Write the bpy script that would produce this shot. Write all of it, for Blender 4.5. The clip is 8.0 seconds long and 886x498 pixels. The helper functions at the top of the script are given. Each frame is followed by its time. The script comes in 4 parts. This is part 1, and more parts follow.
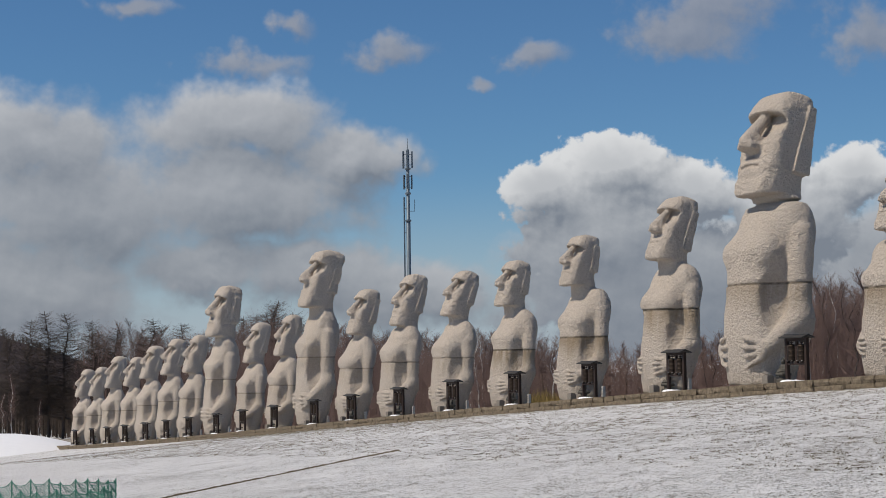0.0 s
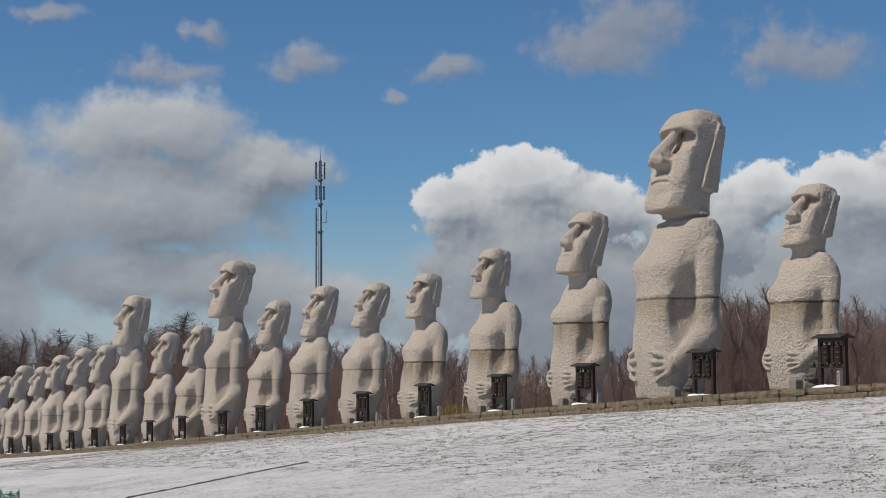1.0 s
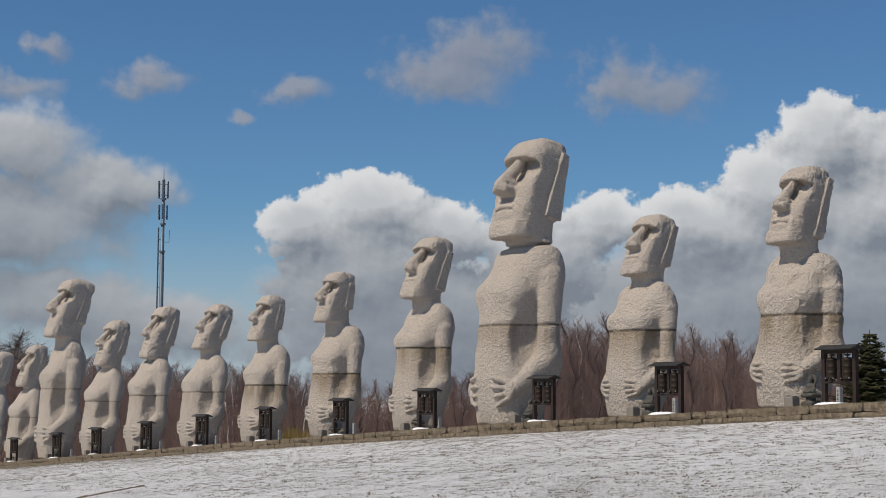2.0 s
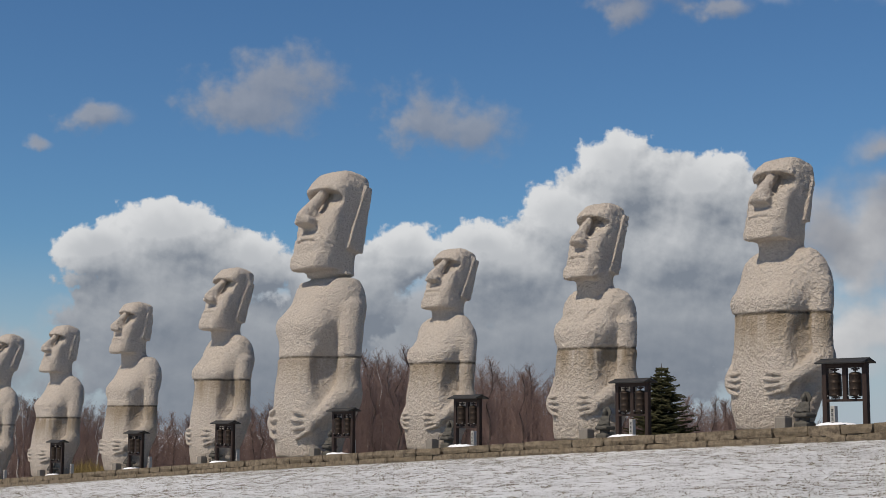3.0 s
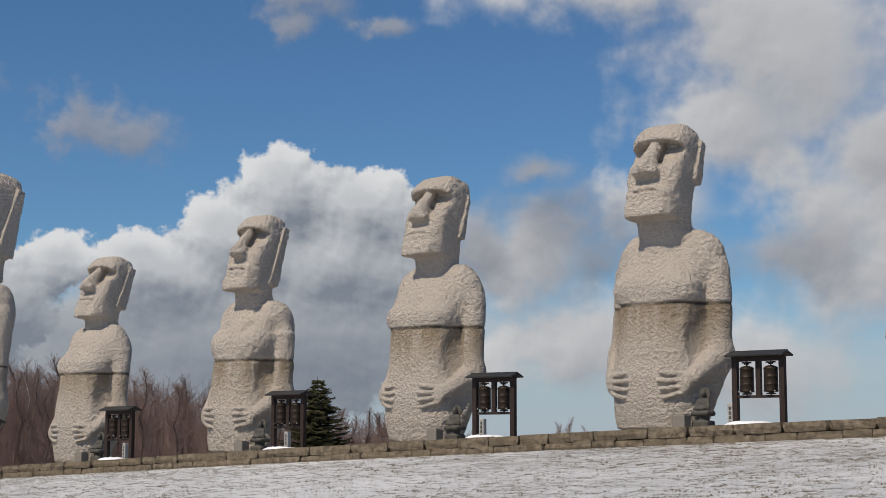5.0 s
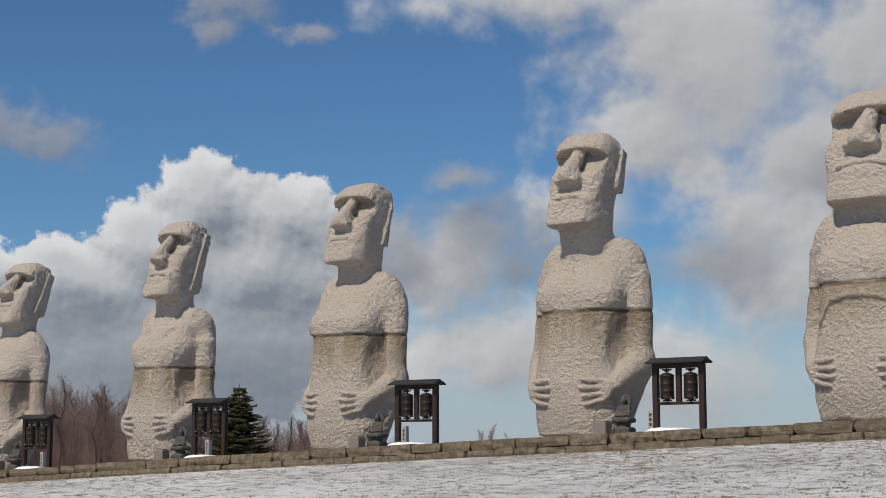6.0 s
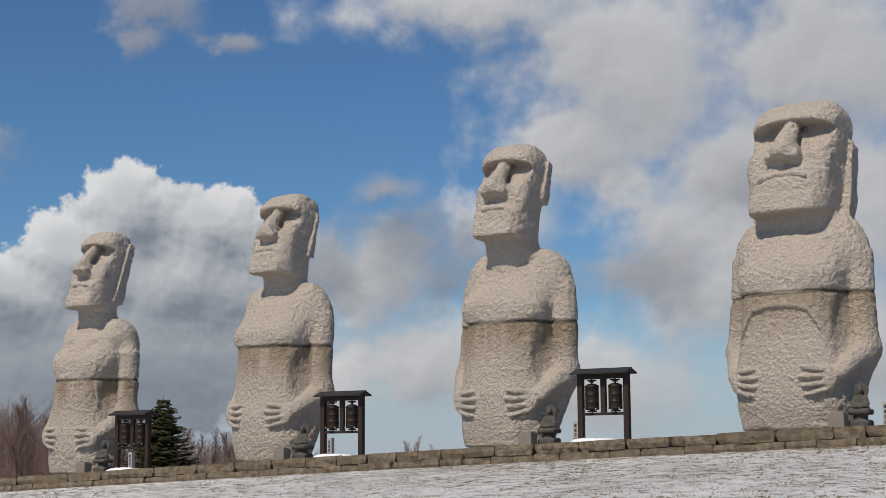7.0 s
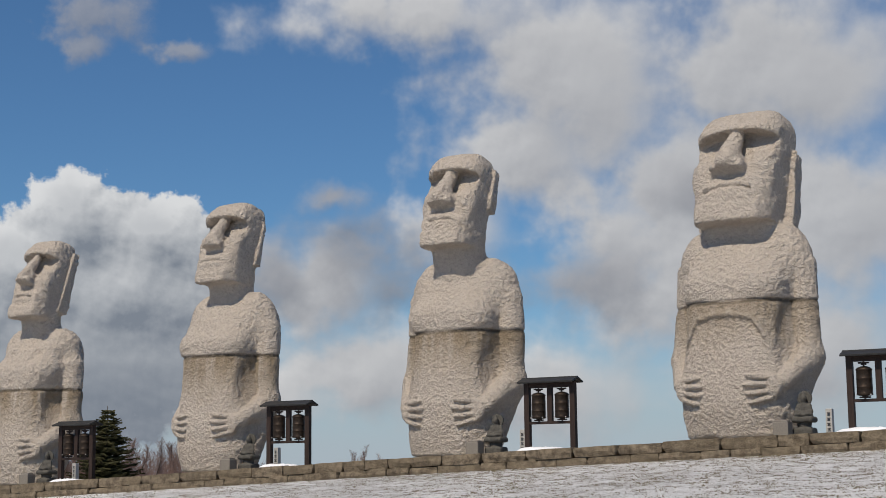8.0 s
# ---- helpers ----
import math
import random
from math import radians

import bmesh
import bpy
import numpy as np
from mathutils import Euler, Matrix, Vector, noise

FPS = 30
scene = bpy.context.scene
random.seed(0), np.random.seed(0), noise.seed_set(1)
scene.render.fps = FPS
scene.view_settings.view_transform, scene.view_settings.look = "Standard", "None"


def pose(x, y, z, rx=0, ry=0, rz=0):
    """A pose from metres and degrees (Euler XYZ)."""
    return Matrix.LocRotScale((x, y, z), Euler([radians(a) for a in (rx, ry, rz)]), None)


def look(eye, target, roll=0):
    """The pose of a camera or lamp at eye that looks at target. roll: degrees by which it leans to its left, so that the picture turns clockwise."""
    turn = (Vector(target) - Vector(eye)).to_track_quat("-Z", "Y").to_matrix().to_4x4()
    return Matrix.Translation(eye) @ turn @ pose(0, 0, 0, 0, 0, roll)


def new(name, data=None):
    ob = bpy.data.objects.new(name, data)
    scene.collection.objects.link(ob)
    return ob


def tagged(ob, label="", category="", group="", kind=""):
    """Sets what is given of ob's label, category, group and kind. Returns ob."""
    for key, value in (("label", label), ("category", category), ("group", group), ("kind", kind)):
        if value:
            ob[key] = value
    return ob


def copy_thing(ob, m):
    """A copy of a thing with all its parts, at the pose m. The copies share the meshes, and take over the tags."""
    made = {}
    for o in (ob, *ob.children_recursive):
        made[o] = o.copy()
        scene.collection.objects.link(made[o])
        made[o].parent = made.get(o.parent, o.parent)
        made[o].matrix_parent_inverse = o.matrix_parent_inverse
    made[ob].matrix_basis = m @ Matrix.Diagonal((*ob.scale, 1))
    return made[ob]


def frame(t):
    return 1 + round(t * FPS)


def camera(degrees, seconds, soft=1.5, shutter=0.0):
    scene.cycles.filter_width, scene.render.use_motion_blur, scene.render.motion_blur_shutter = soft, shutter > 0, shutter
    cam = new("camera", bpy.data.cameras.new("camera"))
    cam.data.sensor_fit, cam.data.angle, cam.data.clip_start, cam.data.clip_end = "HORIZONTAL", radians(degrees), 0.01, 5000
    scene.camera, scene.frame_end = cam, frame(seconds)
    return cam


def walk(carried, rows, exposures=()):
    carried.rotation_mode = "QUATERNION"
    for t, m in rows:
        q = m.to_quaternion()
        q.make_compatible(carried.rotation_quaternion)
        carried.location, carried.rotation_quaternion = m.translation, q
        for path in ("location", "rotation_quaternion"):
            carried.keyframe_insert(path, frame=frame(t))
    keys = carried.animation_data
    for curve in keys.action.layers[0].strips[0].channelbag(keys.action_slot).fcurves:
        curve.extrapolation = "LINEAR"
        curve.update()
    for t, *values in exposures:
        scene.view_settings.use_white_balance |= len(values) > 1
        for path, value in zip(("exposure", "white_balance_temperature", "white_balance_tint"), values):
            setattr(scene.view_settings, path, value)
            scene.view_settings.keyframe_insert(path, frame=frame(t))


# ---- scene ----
# ---------------------------------------------------------------- camera
EYE = 1.6
cam = camera(32.6, 8.0, 0.6)
# seconds, yaw, pitch, roll: the camera turns where it stands
TURNS = [
    (0.0, 0.0, 4.21, -0.8), (0.5, -0.98, 4.36, -0.68), (1.0, -3.35, 4.63, -0.38),
    (2.3, -11.4, 5.96, 0.31), (2.5, -12.96, 6.26, 0.3), (3.0, -16.77, 6.78, 0.19),
    (3.5, -20.86, 7.06, 0.47), (4.0, -24.48, 7.09, 0.24), (4.5, -27.45, 7.19, 0.1),
    (4.7, -28.44, 7.22, 0.13), (6.0, -32.61, 7.55, -0.08), (6.5, -34.08, 7.73, -0.16),
    (7.0, -35.43, 7.96, -0.36), (7.5, -36.67, 8.1, -0.52), (8.0, -37.46, 8.29, -0.64),
]
walk(cam, [(t, pose(0, 0, EYE, 90 + pitch, 0, yaw) @ pose(0, 0, 0, 0, 0, roll)) for t, yaw, pitch, roll in TURNS],
     [(0.0, 0.0), (8.0, 0.0)])

# ---------------------------------------------------------------- node helpers


class Nodes:
    """Short writing of node trees."""

    def __init__(self, tree):
        self.tree = tree
        self.tree.nodes.clear()

    def add(self, kind, **given):
        n = self.tree.nodes.new(kind)
        if "operation" in given:
            n.operation = given["operation"]
        if given.get("use_clamp"):
            n.use_clamp = True
        if "interpolation_type" in given:
            n.interpolation_type = given["interpolation_type"]
        if "data_type" in given:
            n.data_type = given["data_type"]
        if "attribute_name" in given:
            n.attribute_name = given["attribute_name"]
        if "sky_type" in given:
            n.sky_type = given["sky_type"]
        return n

    def put(self, socket, value):
        if isinstance(value, bpy.types.NodeSocket):
            self.tree.links.new(value, socket)
        else:
            socket.default_value = value

    def math(self, op, a, b=0.0, c=0.0, clamp=False):
        n = self.add("ShaderNodeMath", operation=op, use_clamp=clamp)
        for i, v in enumerate((a, b, c)):
            self.put(n.inputs[i], v)
        return n.outputs[0]

    def vmath(self, op, a, b=(0, 0, 0)):
        n = self.add("ShaderNodeVectorMath", operation=op)
        self.put(n.inputs[0], a)
        if op == "SCALE":
            self.put(n.inputs["Scale"], b)
        else:
            self.put(n.inputs[1], b)
        return n.outputs["Value"] if op in ("DOT_PRODUCT", "LENGTH") else n.outputs[0]

    def noise(self, vec, scale, detail=4.0, rough=0.55, colour=False):
        n = self.add("ShaderNodeTexNoise")
        self.put(n.inputs["Vector"], vec)
        n.inputs["Scale"].default_value, n.inputs["Detail"].default_value, n.inputs["Roughness"].default_value = scale, detail, rough
        return n.outputs["Color" if colour else "Fac"]

    def add_axes(self, vec, first, second):
        """The vector seen along two level axes."""
        n = self.add("ShaderNodeCombineXYZ")
        self.put(n.inputs[0], self.vmath("DOT_PRODUCT", vec, first))
        self.put(n.inputs[1], self.vmath("DOT_PRODUCT", vec, second))
        return n.outputs[0]

    def span(self, v, a, b, lo=0.0, hi=1.0, smooth=True):
        n = self.add("ShaderNodeMapRange", interpolation_type="SMOOTHSTEP" if smooth else "LINEAR")
        for i, x in enumerate((v, a, b, lo, hi)):
            self.put(n.inputs[i], x)
        return n.outputs[0]

    def mix(self, f, a, b):
        n = self.add("ShaderNodeMix", data_type="RGBA")
        self.put(n.inputs["Factor"], f)
        self.put(n.inputs[6], (*a, 1) if isinstance(a, tuple) else a)
        self.put(n.inputs[7], (*b, 1) if isinstance(b, tuple) else b)
        return n.outputs[2]


# ---------------------------------------------------------------- world, sun
SUN_AZ, SUN_EL = 251.0, 52.0


def heading(az, el=0.0):
    """A direction from the azimuth (from +y, to the right) and the elevation, in degrees."""
    a, e = radians(az), radians(el)
    return Vector((math.sin(a) * math.cos(e), math.cos(a) * math.cos(e), math.sin(e)))


# clouds: azimuth, elevation, half width, half height, in degrees
CUMULUS = [(3.9, 6.6, 1.7, 1.1), (6.5, 7.1, 2.4, 1.4), (9.3, 6.2, 1.8, 1.2), (6.3, 4.6, 3.6, 2.6), (8.5, 2.6, 6.0, 2.6),
           (15.4, 6.7, 1.5, 1.0), (18.2, 6.9, 1.3, 0.9), (12.9, 5.2, 2.4, 2.0), (23.6, 9.5, 1.9, 1.7), (26.7, 8.9, 2.3, 1.5),
           (22.0, 7.6, 2.6, 1.8), (25.5, 6.9, 4.4, 2.5), (19.1, 6.2, 3.0, 1.5), (23.4, 3.9, 6.5, 3.0)]
BANK = [(-15.2, 8.2, 3.4, 2.2), (-7.7, 9.0, 4.8, 1.9), (-3.5, 7.8, 3.0, 1.5), (-13.3, 5.8, 6.2, 3.2), (-7.7, 6.4, 6.0, 2.4),
        (-4.8, 3.4, 3.6, 1.5), (-15.1, 2.6, 5.1, 2.4), (-8.6, 3.7, 3.6, 1.5), (-1.5, 2.6, 5.0, 1.5), (6.5, 2.8, 6.0, 2.4), (12.0, 4.5, 3.0, 1.8), (16.5, 4.6, 3.2, 1.9), (14.0, 2.6, 6.0, 2.6), (22.0, 2.4, 8.0, 2.4)]
PALE_BANK = [(42.3, 14.4, 5.8, 4.6), (49.8, 14.5, 7.4, 4.6), (36.5, 17.0, 6.6, 1.9), (52.6, 9.1, 5.5, 4.4), (46.5, 10.4, 4.4, 3.4),
             (40.6, 12.0, 3.4, 3.0), (43.5, 9.3, 3.4, 2.4), (47.0, 8.0, 3.8, 3.6), (46.0, 6.5, 4.5, 3.0), (37.5, 9.0, 2.6, 1.6), (32.6, 6.6, 2.8, 2.4), (39.9, 2.9, 6.6, 2.4), (50.4, 4.2, 7.0, 3.2), (34.6, 3.6, 4.2, 2.2), (30.0, 2.6, 4.0, 1.8)]
GREY_BANK = [(30.8, 6.8, 3.0, 2.2), (34.4, 7.6, 4.2, 2.6), (38.4, 6.8, 2.8, 1.6), (43.2, 6.8, 3.0, 1.8), (47.5, 10.2, 3.4, 1.5), (33.2, 10.4, 1.8, 0.9)]
WISPS = [(-2.1, 11.6, 1.9, 0.7), (-7.1, 11.2, 2.6, 0.6), (-5.6, 12.5, 0.9, 0.6), (3.7, 11.5, 1.5, 0.7), (1.6, 10.3, 0.6, 0.4),
         (9.5, 12.2, 2.9, 1.4), (15.8, 11.6, 1.3, 1.6), (-11.7, 13.2, 1.7, 0.5), (17.2, 11.4, 2.9, 1.4), (10.6, 13.0, 3.2, 1.4),
         (23.9, 15.8, 1.3, 0.7), (24.4, 16.7, 2.4, 1.3), (27.6, 15.6, 1.3, 0.6)]


def cloud_field(name, blobs, lump, ragged, fine, crisp=0.55):
    """A node group: from azimuth and elevation (degrees, in a vector) to how far inside the clouds a point lies: ragged, and smooth."""
    g = bpy.data.node_groups.new(name, "ShaderNodeTree")
    g.interface.new_socket("Vector", in_out="INPUT", socket_type="NodeSocketVector")
    g.interface.new_socket("Value", in_out="OUTPUT", socket_type="NodeSocketFloat")
    g.interface.new_socket("Body", in_out="OUTPUT", socket_type="NodeSocketFloat")
    k = Nodes(g)
    vec = k.add("NodeGroupInput").outputs[0]
    warp = k.vmath("SCALE", k.vmath("SUBTRACT", k.noise(vec, 0.4, 4.0, 0.6, True), (0.5, 0.5, 0.5)), lump)
    p = k.vmath("ADD", vec, warp)
    field = None
    for az, el, rx, ry in blobs:
        q = k.vmath("DIVIDE", k.vmath("SUBTRACT", p, (az, el, 0)), (rx, ry, 1))
        q = k.vmath("MULTIPLY", q, (1, 1, 0))
        d = k.math("SUBTRACT", 1.1, k.vmath("LENGTH", q))
        field = d if field is None else k.math("SMOOTH_MAX", field, d, 0.3)
    n = k.math("SUBTRACT", k.noise(vec, fine, 6.0, crisp), 0.5)
    out = k.add("NodeGroupOutput")
    k.put(out.inputs[0], k.math("MULTIPLY_ADD", n, ragged, field))
    k.put(out.inputs[1], k.math("MULTIPLY_ADD", k.noise(vec, fine * 0.6, 3.0, 0.5), 0.8, field))
    return g


world = bpy.data.worlds.new("world")
scene.world = world
world.use_nodes = True
w = Nodes(world.node_tree)
sky = w.add("ShaderNodeTexSky", sky_type="NISHITA")
sky.sun_disc = False
sky.sun_elevation, sky.sun_rotation = radians(SUN_EL), radians(SUN_AZ)
sky.air_density, sky.dust_density, sky.ozone_density = 1.0, 0.0, 4.0
way = w.add("ShaderNodeTexCoord").outputs["Generated"]
sep = w.add("ShaderNodeSeparateXYZ")
w.put(sep.inputs[0], way)
az = w.math("DEGREES", w.math("ARCTAN2", sep.outputs[0], sep.outputs[1]))
el = w.math("DEGREES", w.math("ARCSINE", sep.outputs[2]))
comb = w.add("ShaderNodeCombineXYZ")
w.put(comb.inputs[0], az), w.put(comb.inputs[1], el)
ang = comb.outputs[0]


def field_at(group, shift):
    n = w.add("ShaderNodeGroup")
    n.node_tree = group
    w.put(n.inputs[0], w.vmath("ADD", ang, shift))
    return n.outputs


def clouded(below, group, edge, light, dark, relief, cover, shift=(-0.6, 1.3, 0), base=0.38, low=1.0):
    """Lays one kind of cloud over the sky: lit from above, grey below."""
    here, above, near = field_at(group, (0, 0, 0)), field_at(group, shift), field_at(group, (-0.15, 0.25, 0))
    broad = w.math("MULTIPLY", w.math("SUBTRACT", here[1], above[1]), relief)
    small = w.math("MULTIPLY", w.math("SUBTRACT", here[0], near[0]), 0.6)
    lit = w.math("ADD", w.math("ADD", broad, small), base, clamp=True)
    lit = w.math("MULTIPLY", lit, w.span(here[1], 0.55, 1.35, 1.0, 0.64))
    lit = w.math("MULTIPLY", lit, w.span(el, 2.5, 7.5, low, 1.0))
    colour = w.mix(lit, dark, light)
    return w.mix(w.span(here[0], 0.0, edge, 0.0, cover), below, colour)


blue = w.vmath("MULTIPLY", sky.outputs[0], (0.0445, 0.0625, 0.076))
air = w.mix(w.span(el, -1.0, 7.5, 0.95, 0.0), blue, (0.38, 0.435, 0.5))
air = clouded(air, cloud_field("wisps", WISPS, 2.0, 1.8, 0.8), 0.9, (0.38, 0.385, 0.41), (0.22, 0.24, 0.29), 0.5, 0.75, (-0.3, 0.6, 0))
air = clouded(air, cloud_field("cloud_bank", BANK, 2.4, 1.2, 0.5, 0.5), 0.6, (0.55, 0.56, 0.58), (0.19, 0.215, 0.255), 0.6, 0.95, low=0.8)
air = clouded(air, cloud_field("pale_bank", PALE_BANK, 2.6, 1.3, 0.4, 0.48), 0.8, (0.66, 0.66, 0.66), (0.3, 0.31, 0.34), 0.5, 0.97, base=0.58)
air = clouded(air, cloud_field("cumulus", CUMULUS, 1.1, 1.25, 1.15), 0.2, (0.68, 0.69, 0.7), (0.2, 0.23, 0.275), 0.7, 1.0, base=0.42, low=0.3)
air = clouded(air, cloud_field("grey_bank", GREY_BANK, 2.2, 1.5, 0.5, 0.5), 1.1, (0.42, 0.42, 0.44), (0.19, 0.21, 0.25), 0.5, 0.92, base=0.4)
bg = w.add("ShaderNodeBackground")
w.put(bg.inputs[0], air)
bg.inputs[1].default_value = 1.0
w.put(w.add("ShaderNodeOutputWorld").inputs[0], bg.outputs[0])

sun = new("sun", bpy.data.lights.new("sun", "SUN"))
sun.data.energy, sun.data.angle, sun.data.color = 3.8, radians(0.5), (1.0, 0.895, 0.755)
sun.matrix_world = look(heading(SUN_AZ, SUN_EL) * 200, (0, 0, 0))

# ---------------------------------------------------------------- materials


def material(name, build, rough=0.9, metal=0.0):
    """A node material; build(k, position) gives the colour and the height for the bump, with its distance."""
    m = bpy.data.materials.new(name)
    m.use_nodes = True
    k = Nodes(m.node_tree)
    pos = k.add("ShaderNodeNewGeometry").outputs["Position"]
    colour, height, depth = build(k, pos)
    b = k.add("ShaderNodeBsdfPrincipled")
    k.put(b.inputs["Base Color"], (*colour, 1) if isinstance(colour, tuple) else colour)
    b.inputs["Roughness"].default_value, b.inputs["Metallic"].default_value = rough, metal
    b.inputs["Specular IOR Level"].default_value = 0.25
    if height is not None:
        bump = k.add("ShaderNodeBump")
        bump.inputs["Distance"].default_value = depth
        k.put(bump.inputs["Height"], height)
        k.put(b.inputs["Normal"], bump.outputs[0])
    k.put(k.add("ShaderNodeOutputMaterial").inputs[0], b.outputs[0])
    return m


def streaks(k, pos, across, along):
    return k.noise(k.vmath("MULTIPLY", pos, (across, across, along)), 1.0, 4.0, 0.6)


def stone_nodes(k, pos):
    """Pale rough-cast stone; below the joint it is stained by water."""
    low = k.add("ShaderNodeAttribute", attribute_name="below_joint").outputs["Fac"]
    much = k.add("ShaderNodeAttribute", attribute_name="stain").outputs["Fac"]
    grain = k.noise(pos, 30.0, 3.0, 0.6)
    lumps = k.noise(pos, 11.0, 4.0, 0.62)
    worm = k.math("ABSOLUTE", k.math("MULTIPLY_ADD", k.noise(k.vmath("MULTIPLY", pos, (1.0, 1.0, 1.35)), 10.0, 3.0, 0.6), 2.0, -1.0))
    wide = k.noise(pos, 0.8, 4.0, 0.55)
    base = k.mix(k.span(lumps, 0.3, 0.7), (0.505, 0.435, 0.365), (0.6, 0.525, 0.445))
    base = k.mix(k.span(wide, 0.4, 0.7, 0.0, 0.35), base, (0.52, 0.465, 0.405))
    base = k.mix(k.span(grain, 0.55, 0.75, 0.0, 0.3), base, (0.36, 0.315, 0.27))
    base = k.mix(k.span(worm, 0.0, 0.2, 0.2, 0.0), base, (0.37, 0.32, 0.265))
    run = streaks(k, pos, 3.0, 0.2)
    broad = streaks(k, pos, 0.8, 0.3)
    wet = k.math("MULTIPLY", k.span(low, -0.01, 0.03), k.span(k.math("MULTIPLY_ADD", broad, 1.6, low), 0.65, 2.2, 1.0, 0.0))
    stain = k.math("MULTIPLY", k.math("MULTIPLY", wet, much), k.span(k.math("MULTIPLY_ADD", broad, 0.6, k.math("MULTIPLY", run, 0.7)), 0.42, 0.72, 0.08, 0.85))
    base = k.mix(stain, base, (0.235, 0.172, 0.095))
    joint = k.math("MULTIPLY", k.span(low, -0.05, 0.0), k.span(low, 0.02, 0.075, 1.0, 0.0))
    base = k.mix(k.math("MULTIPLY", k.math("MULTIPLY", joint, k.span(much, 0.0, 1.0, 0.4, 1.0)), k.span(k.noise(pos, 3.0), 0.35, 0.55, 0.55, 0.95)), base, (0.11, 0.088, 0.062))
    return base, k.math("ADD", k.math("MULTIPLY", worm, 0.5), k.math("MULTIPLY_ADD", lumps, 1.5, k.math("MULTIPLY", grain, 0.3))), 0.095


STONE = material("rough_cast_stone", stone_nodes, 0.95)


def lawn_nodes(k, pos):
    """Short grass under a thin, patchy fall of snow."""
    flat = k.vmath("MULTIPLY", pos, (1, 1, 0.3))
    fine = k.math("MULTIPLY_ADD", k.noise(flat, 34.0, 4.0, 0.7), 0.75, k.math("MULTIPLY", k.noise(flat, 9.0, 3.0, 0.6), 0.25))
    patch = k.noise(flat, 1.1, 4.0, 0.6)
    wide = k.noise(flat, 0.14, 3.0, 0.5)
    cover = k.math("ADD", fine, k.math("MULTIPLY_ADD", patch, 0.1, k.math("MULTIPLY", wide, 0.1)))
    ahead = k.add("ShaderNodeSeparateXYZ")
    k.put(ahead.inputs[0], pos)
    cover = k.math("ADD", cover, k.span(ahead.outputs[1], 14.0, 40.0, 0.0, 0.01))
    drawn = k.noise(k.vmath("MULTIPLY", k.add_axes(flat, (0.374, 0.927, 0), (0.927, -0.374, 0)), (0.22, 2.2, 1.0)), 1.0, 4.0, 0.6)
    cover = k.math("ADD", cover, k.math("MULTIPLY_ADD", drawn, 0.08, -0.04))
    snow = k.span(cover, 0.5, 0.585)
    grass = k.mix(k.noise(flat, 4.0), (0.085, 0.07, 0.04), (0.2, 0.17, 0.105))
    return k.mix(snow, grass, k.mix(patch, (0.7, 0.695, 0.685), (0.82, 0.815, 0.805))), k.math("MULTIPLY_ADD", snow, 0.5, fine), 0.035


LAWN = material("snow_dusted_grass", lawn_nodes, 0.8)


def block_nodes(k, pos):
    rnd = k.add("ShaderNodeObjectInfo").outputs["Random"]
    n = k.noise(pos, 7.0, 6.0, 0.65)
    base = k.mix(k.span(n, 0.3, 0.7), (0.085, 0.066, 0.046), (0.25, 0.2, 0.14))
    base = k.mix(k.math("MULTIPLY", rnd, 0.6), base, (0.15, 0.118, 0.078))
    return base, k.math("MULTIPLY_ADD", k.noise(pos, 30.0), 0.4, n), 0.06


BLOCK = material("brown_wall_stone", block_nodes, 0.95)
SNOW = material("snow", lambda k, p: (k.mix(k.noise(p, 1.2), (0.8, 0.81, 0.83), (0.88, 0.88, 0.89)), k.noise(p, 6.0), 0.03), 0.6)
GRAVEL = material("terrace_gravel", lambda k, p: (k.mix(k.noise(p, 9.0), (0.2, 0.18, 0.15), (0.36, 0.33, 0.29)), k.noise(p, 40.0), 0.03), 0.95)
WOOD = material("dark_stained_timber", lambda k, p: (k.mix(streaks(k, p, 40.0, 3.0), (0.016, 0.009, 0.007), (0.05, 0.032, 0.025)), streaks(k, p, 60.0, 4.0), 0.004), 0.65)
BRONZE = material("dark_bronze", lambda k, p: (k.mix(k.noise(p, 18.0), (0.02, 0.015, 0.012), (0.06, 0.042, 0.03)), k.noise(p, 60.0), 0.004), 0.5, 0.6)
SHEET = material("dark_roof_sheet", lambda k, p: (k.mix(k.noise(p, 12.0), (0.03, 0.03, 0.03), (0.06, 0.058, 0.055)), None, 0), 0.5, 0.3)
GRANITE = material("grey_granite", lambda k, p: (k.mix(k.noise(p, 60.0), (0.15, 0.132, 0.11), (0.3, 0.27, 0.23)), k.noise(p, 80.0), 0.004), 0.85)
DARKSTONE = material("weathered_figure_stone", lambda k, p: (k.mix(k.noise(p, 14.0), (0.05, 0.046, 0.04), (0.13, 0.122, 0.105)), k.noise(p, 30.0), 0.02), 0.9)
SIGN = material("pale_sign_paint", lambda k, p: (k.mix(k.noise(p, 20.0), (0.36, 0.35, 0.33), (0.5, 0.49, 0.47)), None, 0), 0.6)
INK = material("dark_lettering", lambda k, p: ((0.03, 0.03, 0.035), None, 0), 0.6)
STEEL = material("painted_mast_steel", lambda k, p: (k.mix(k.noise(p, 2.0), (0.1, 0.13, 0.16), (0.16, 0.2, 0.23)), None, 0), 0.5, 0.3)
BARK = material("dark_bark", lambda k, p: (k.mix(streaks(k, p, 9.0, 2.0), (0.045, 0.035, 0.028), (0.12, 0.095, 0.08)), None, 0), 0.95)
TWIG = material("reddish_twigs", lambda k, p: (k.mix(k.noise(p, 0.3), (0.13, 0.08, 0.068), (0.27, 0.19, 0.16)), None, 0), 0.95)
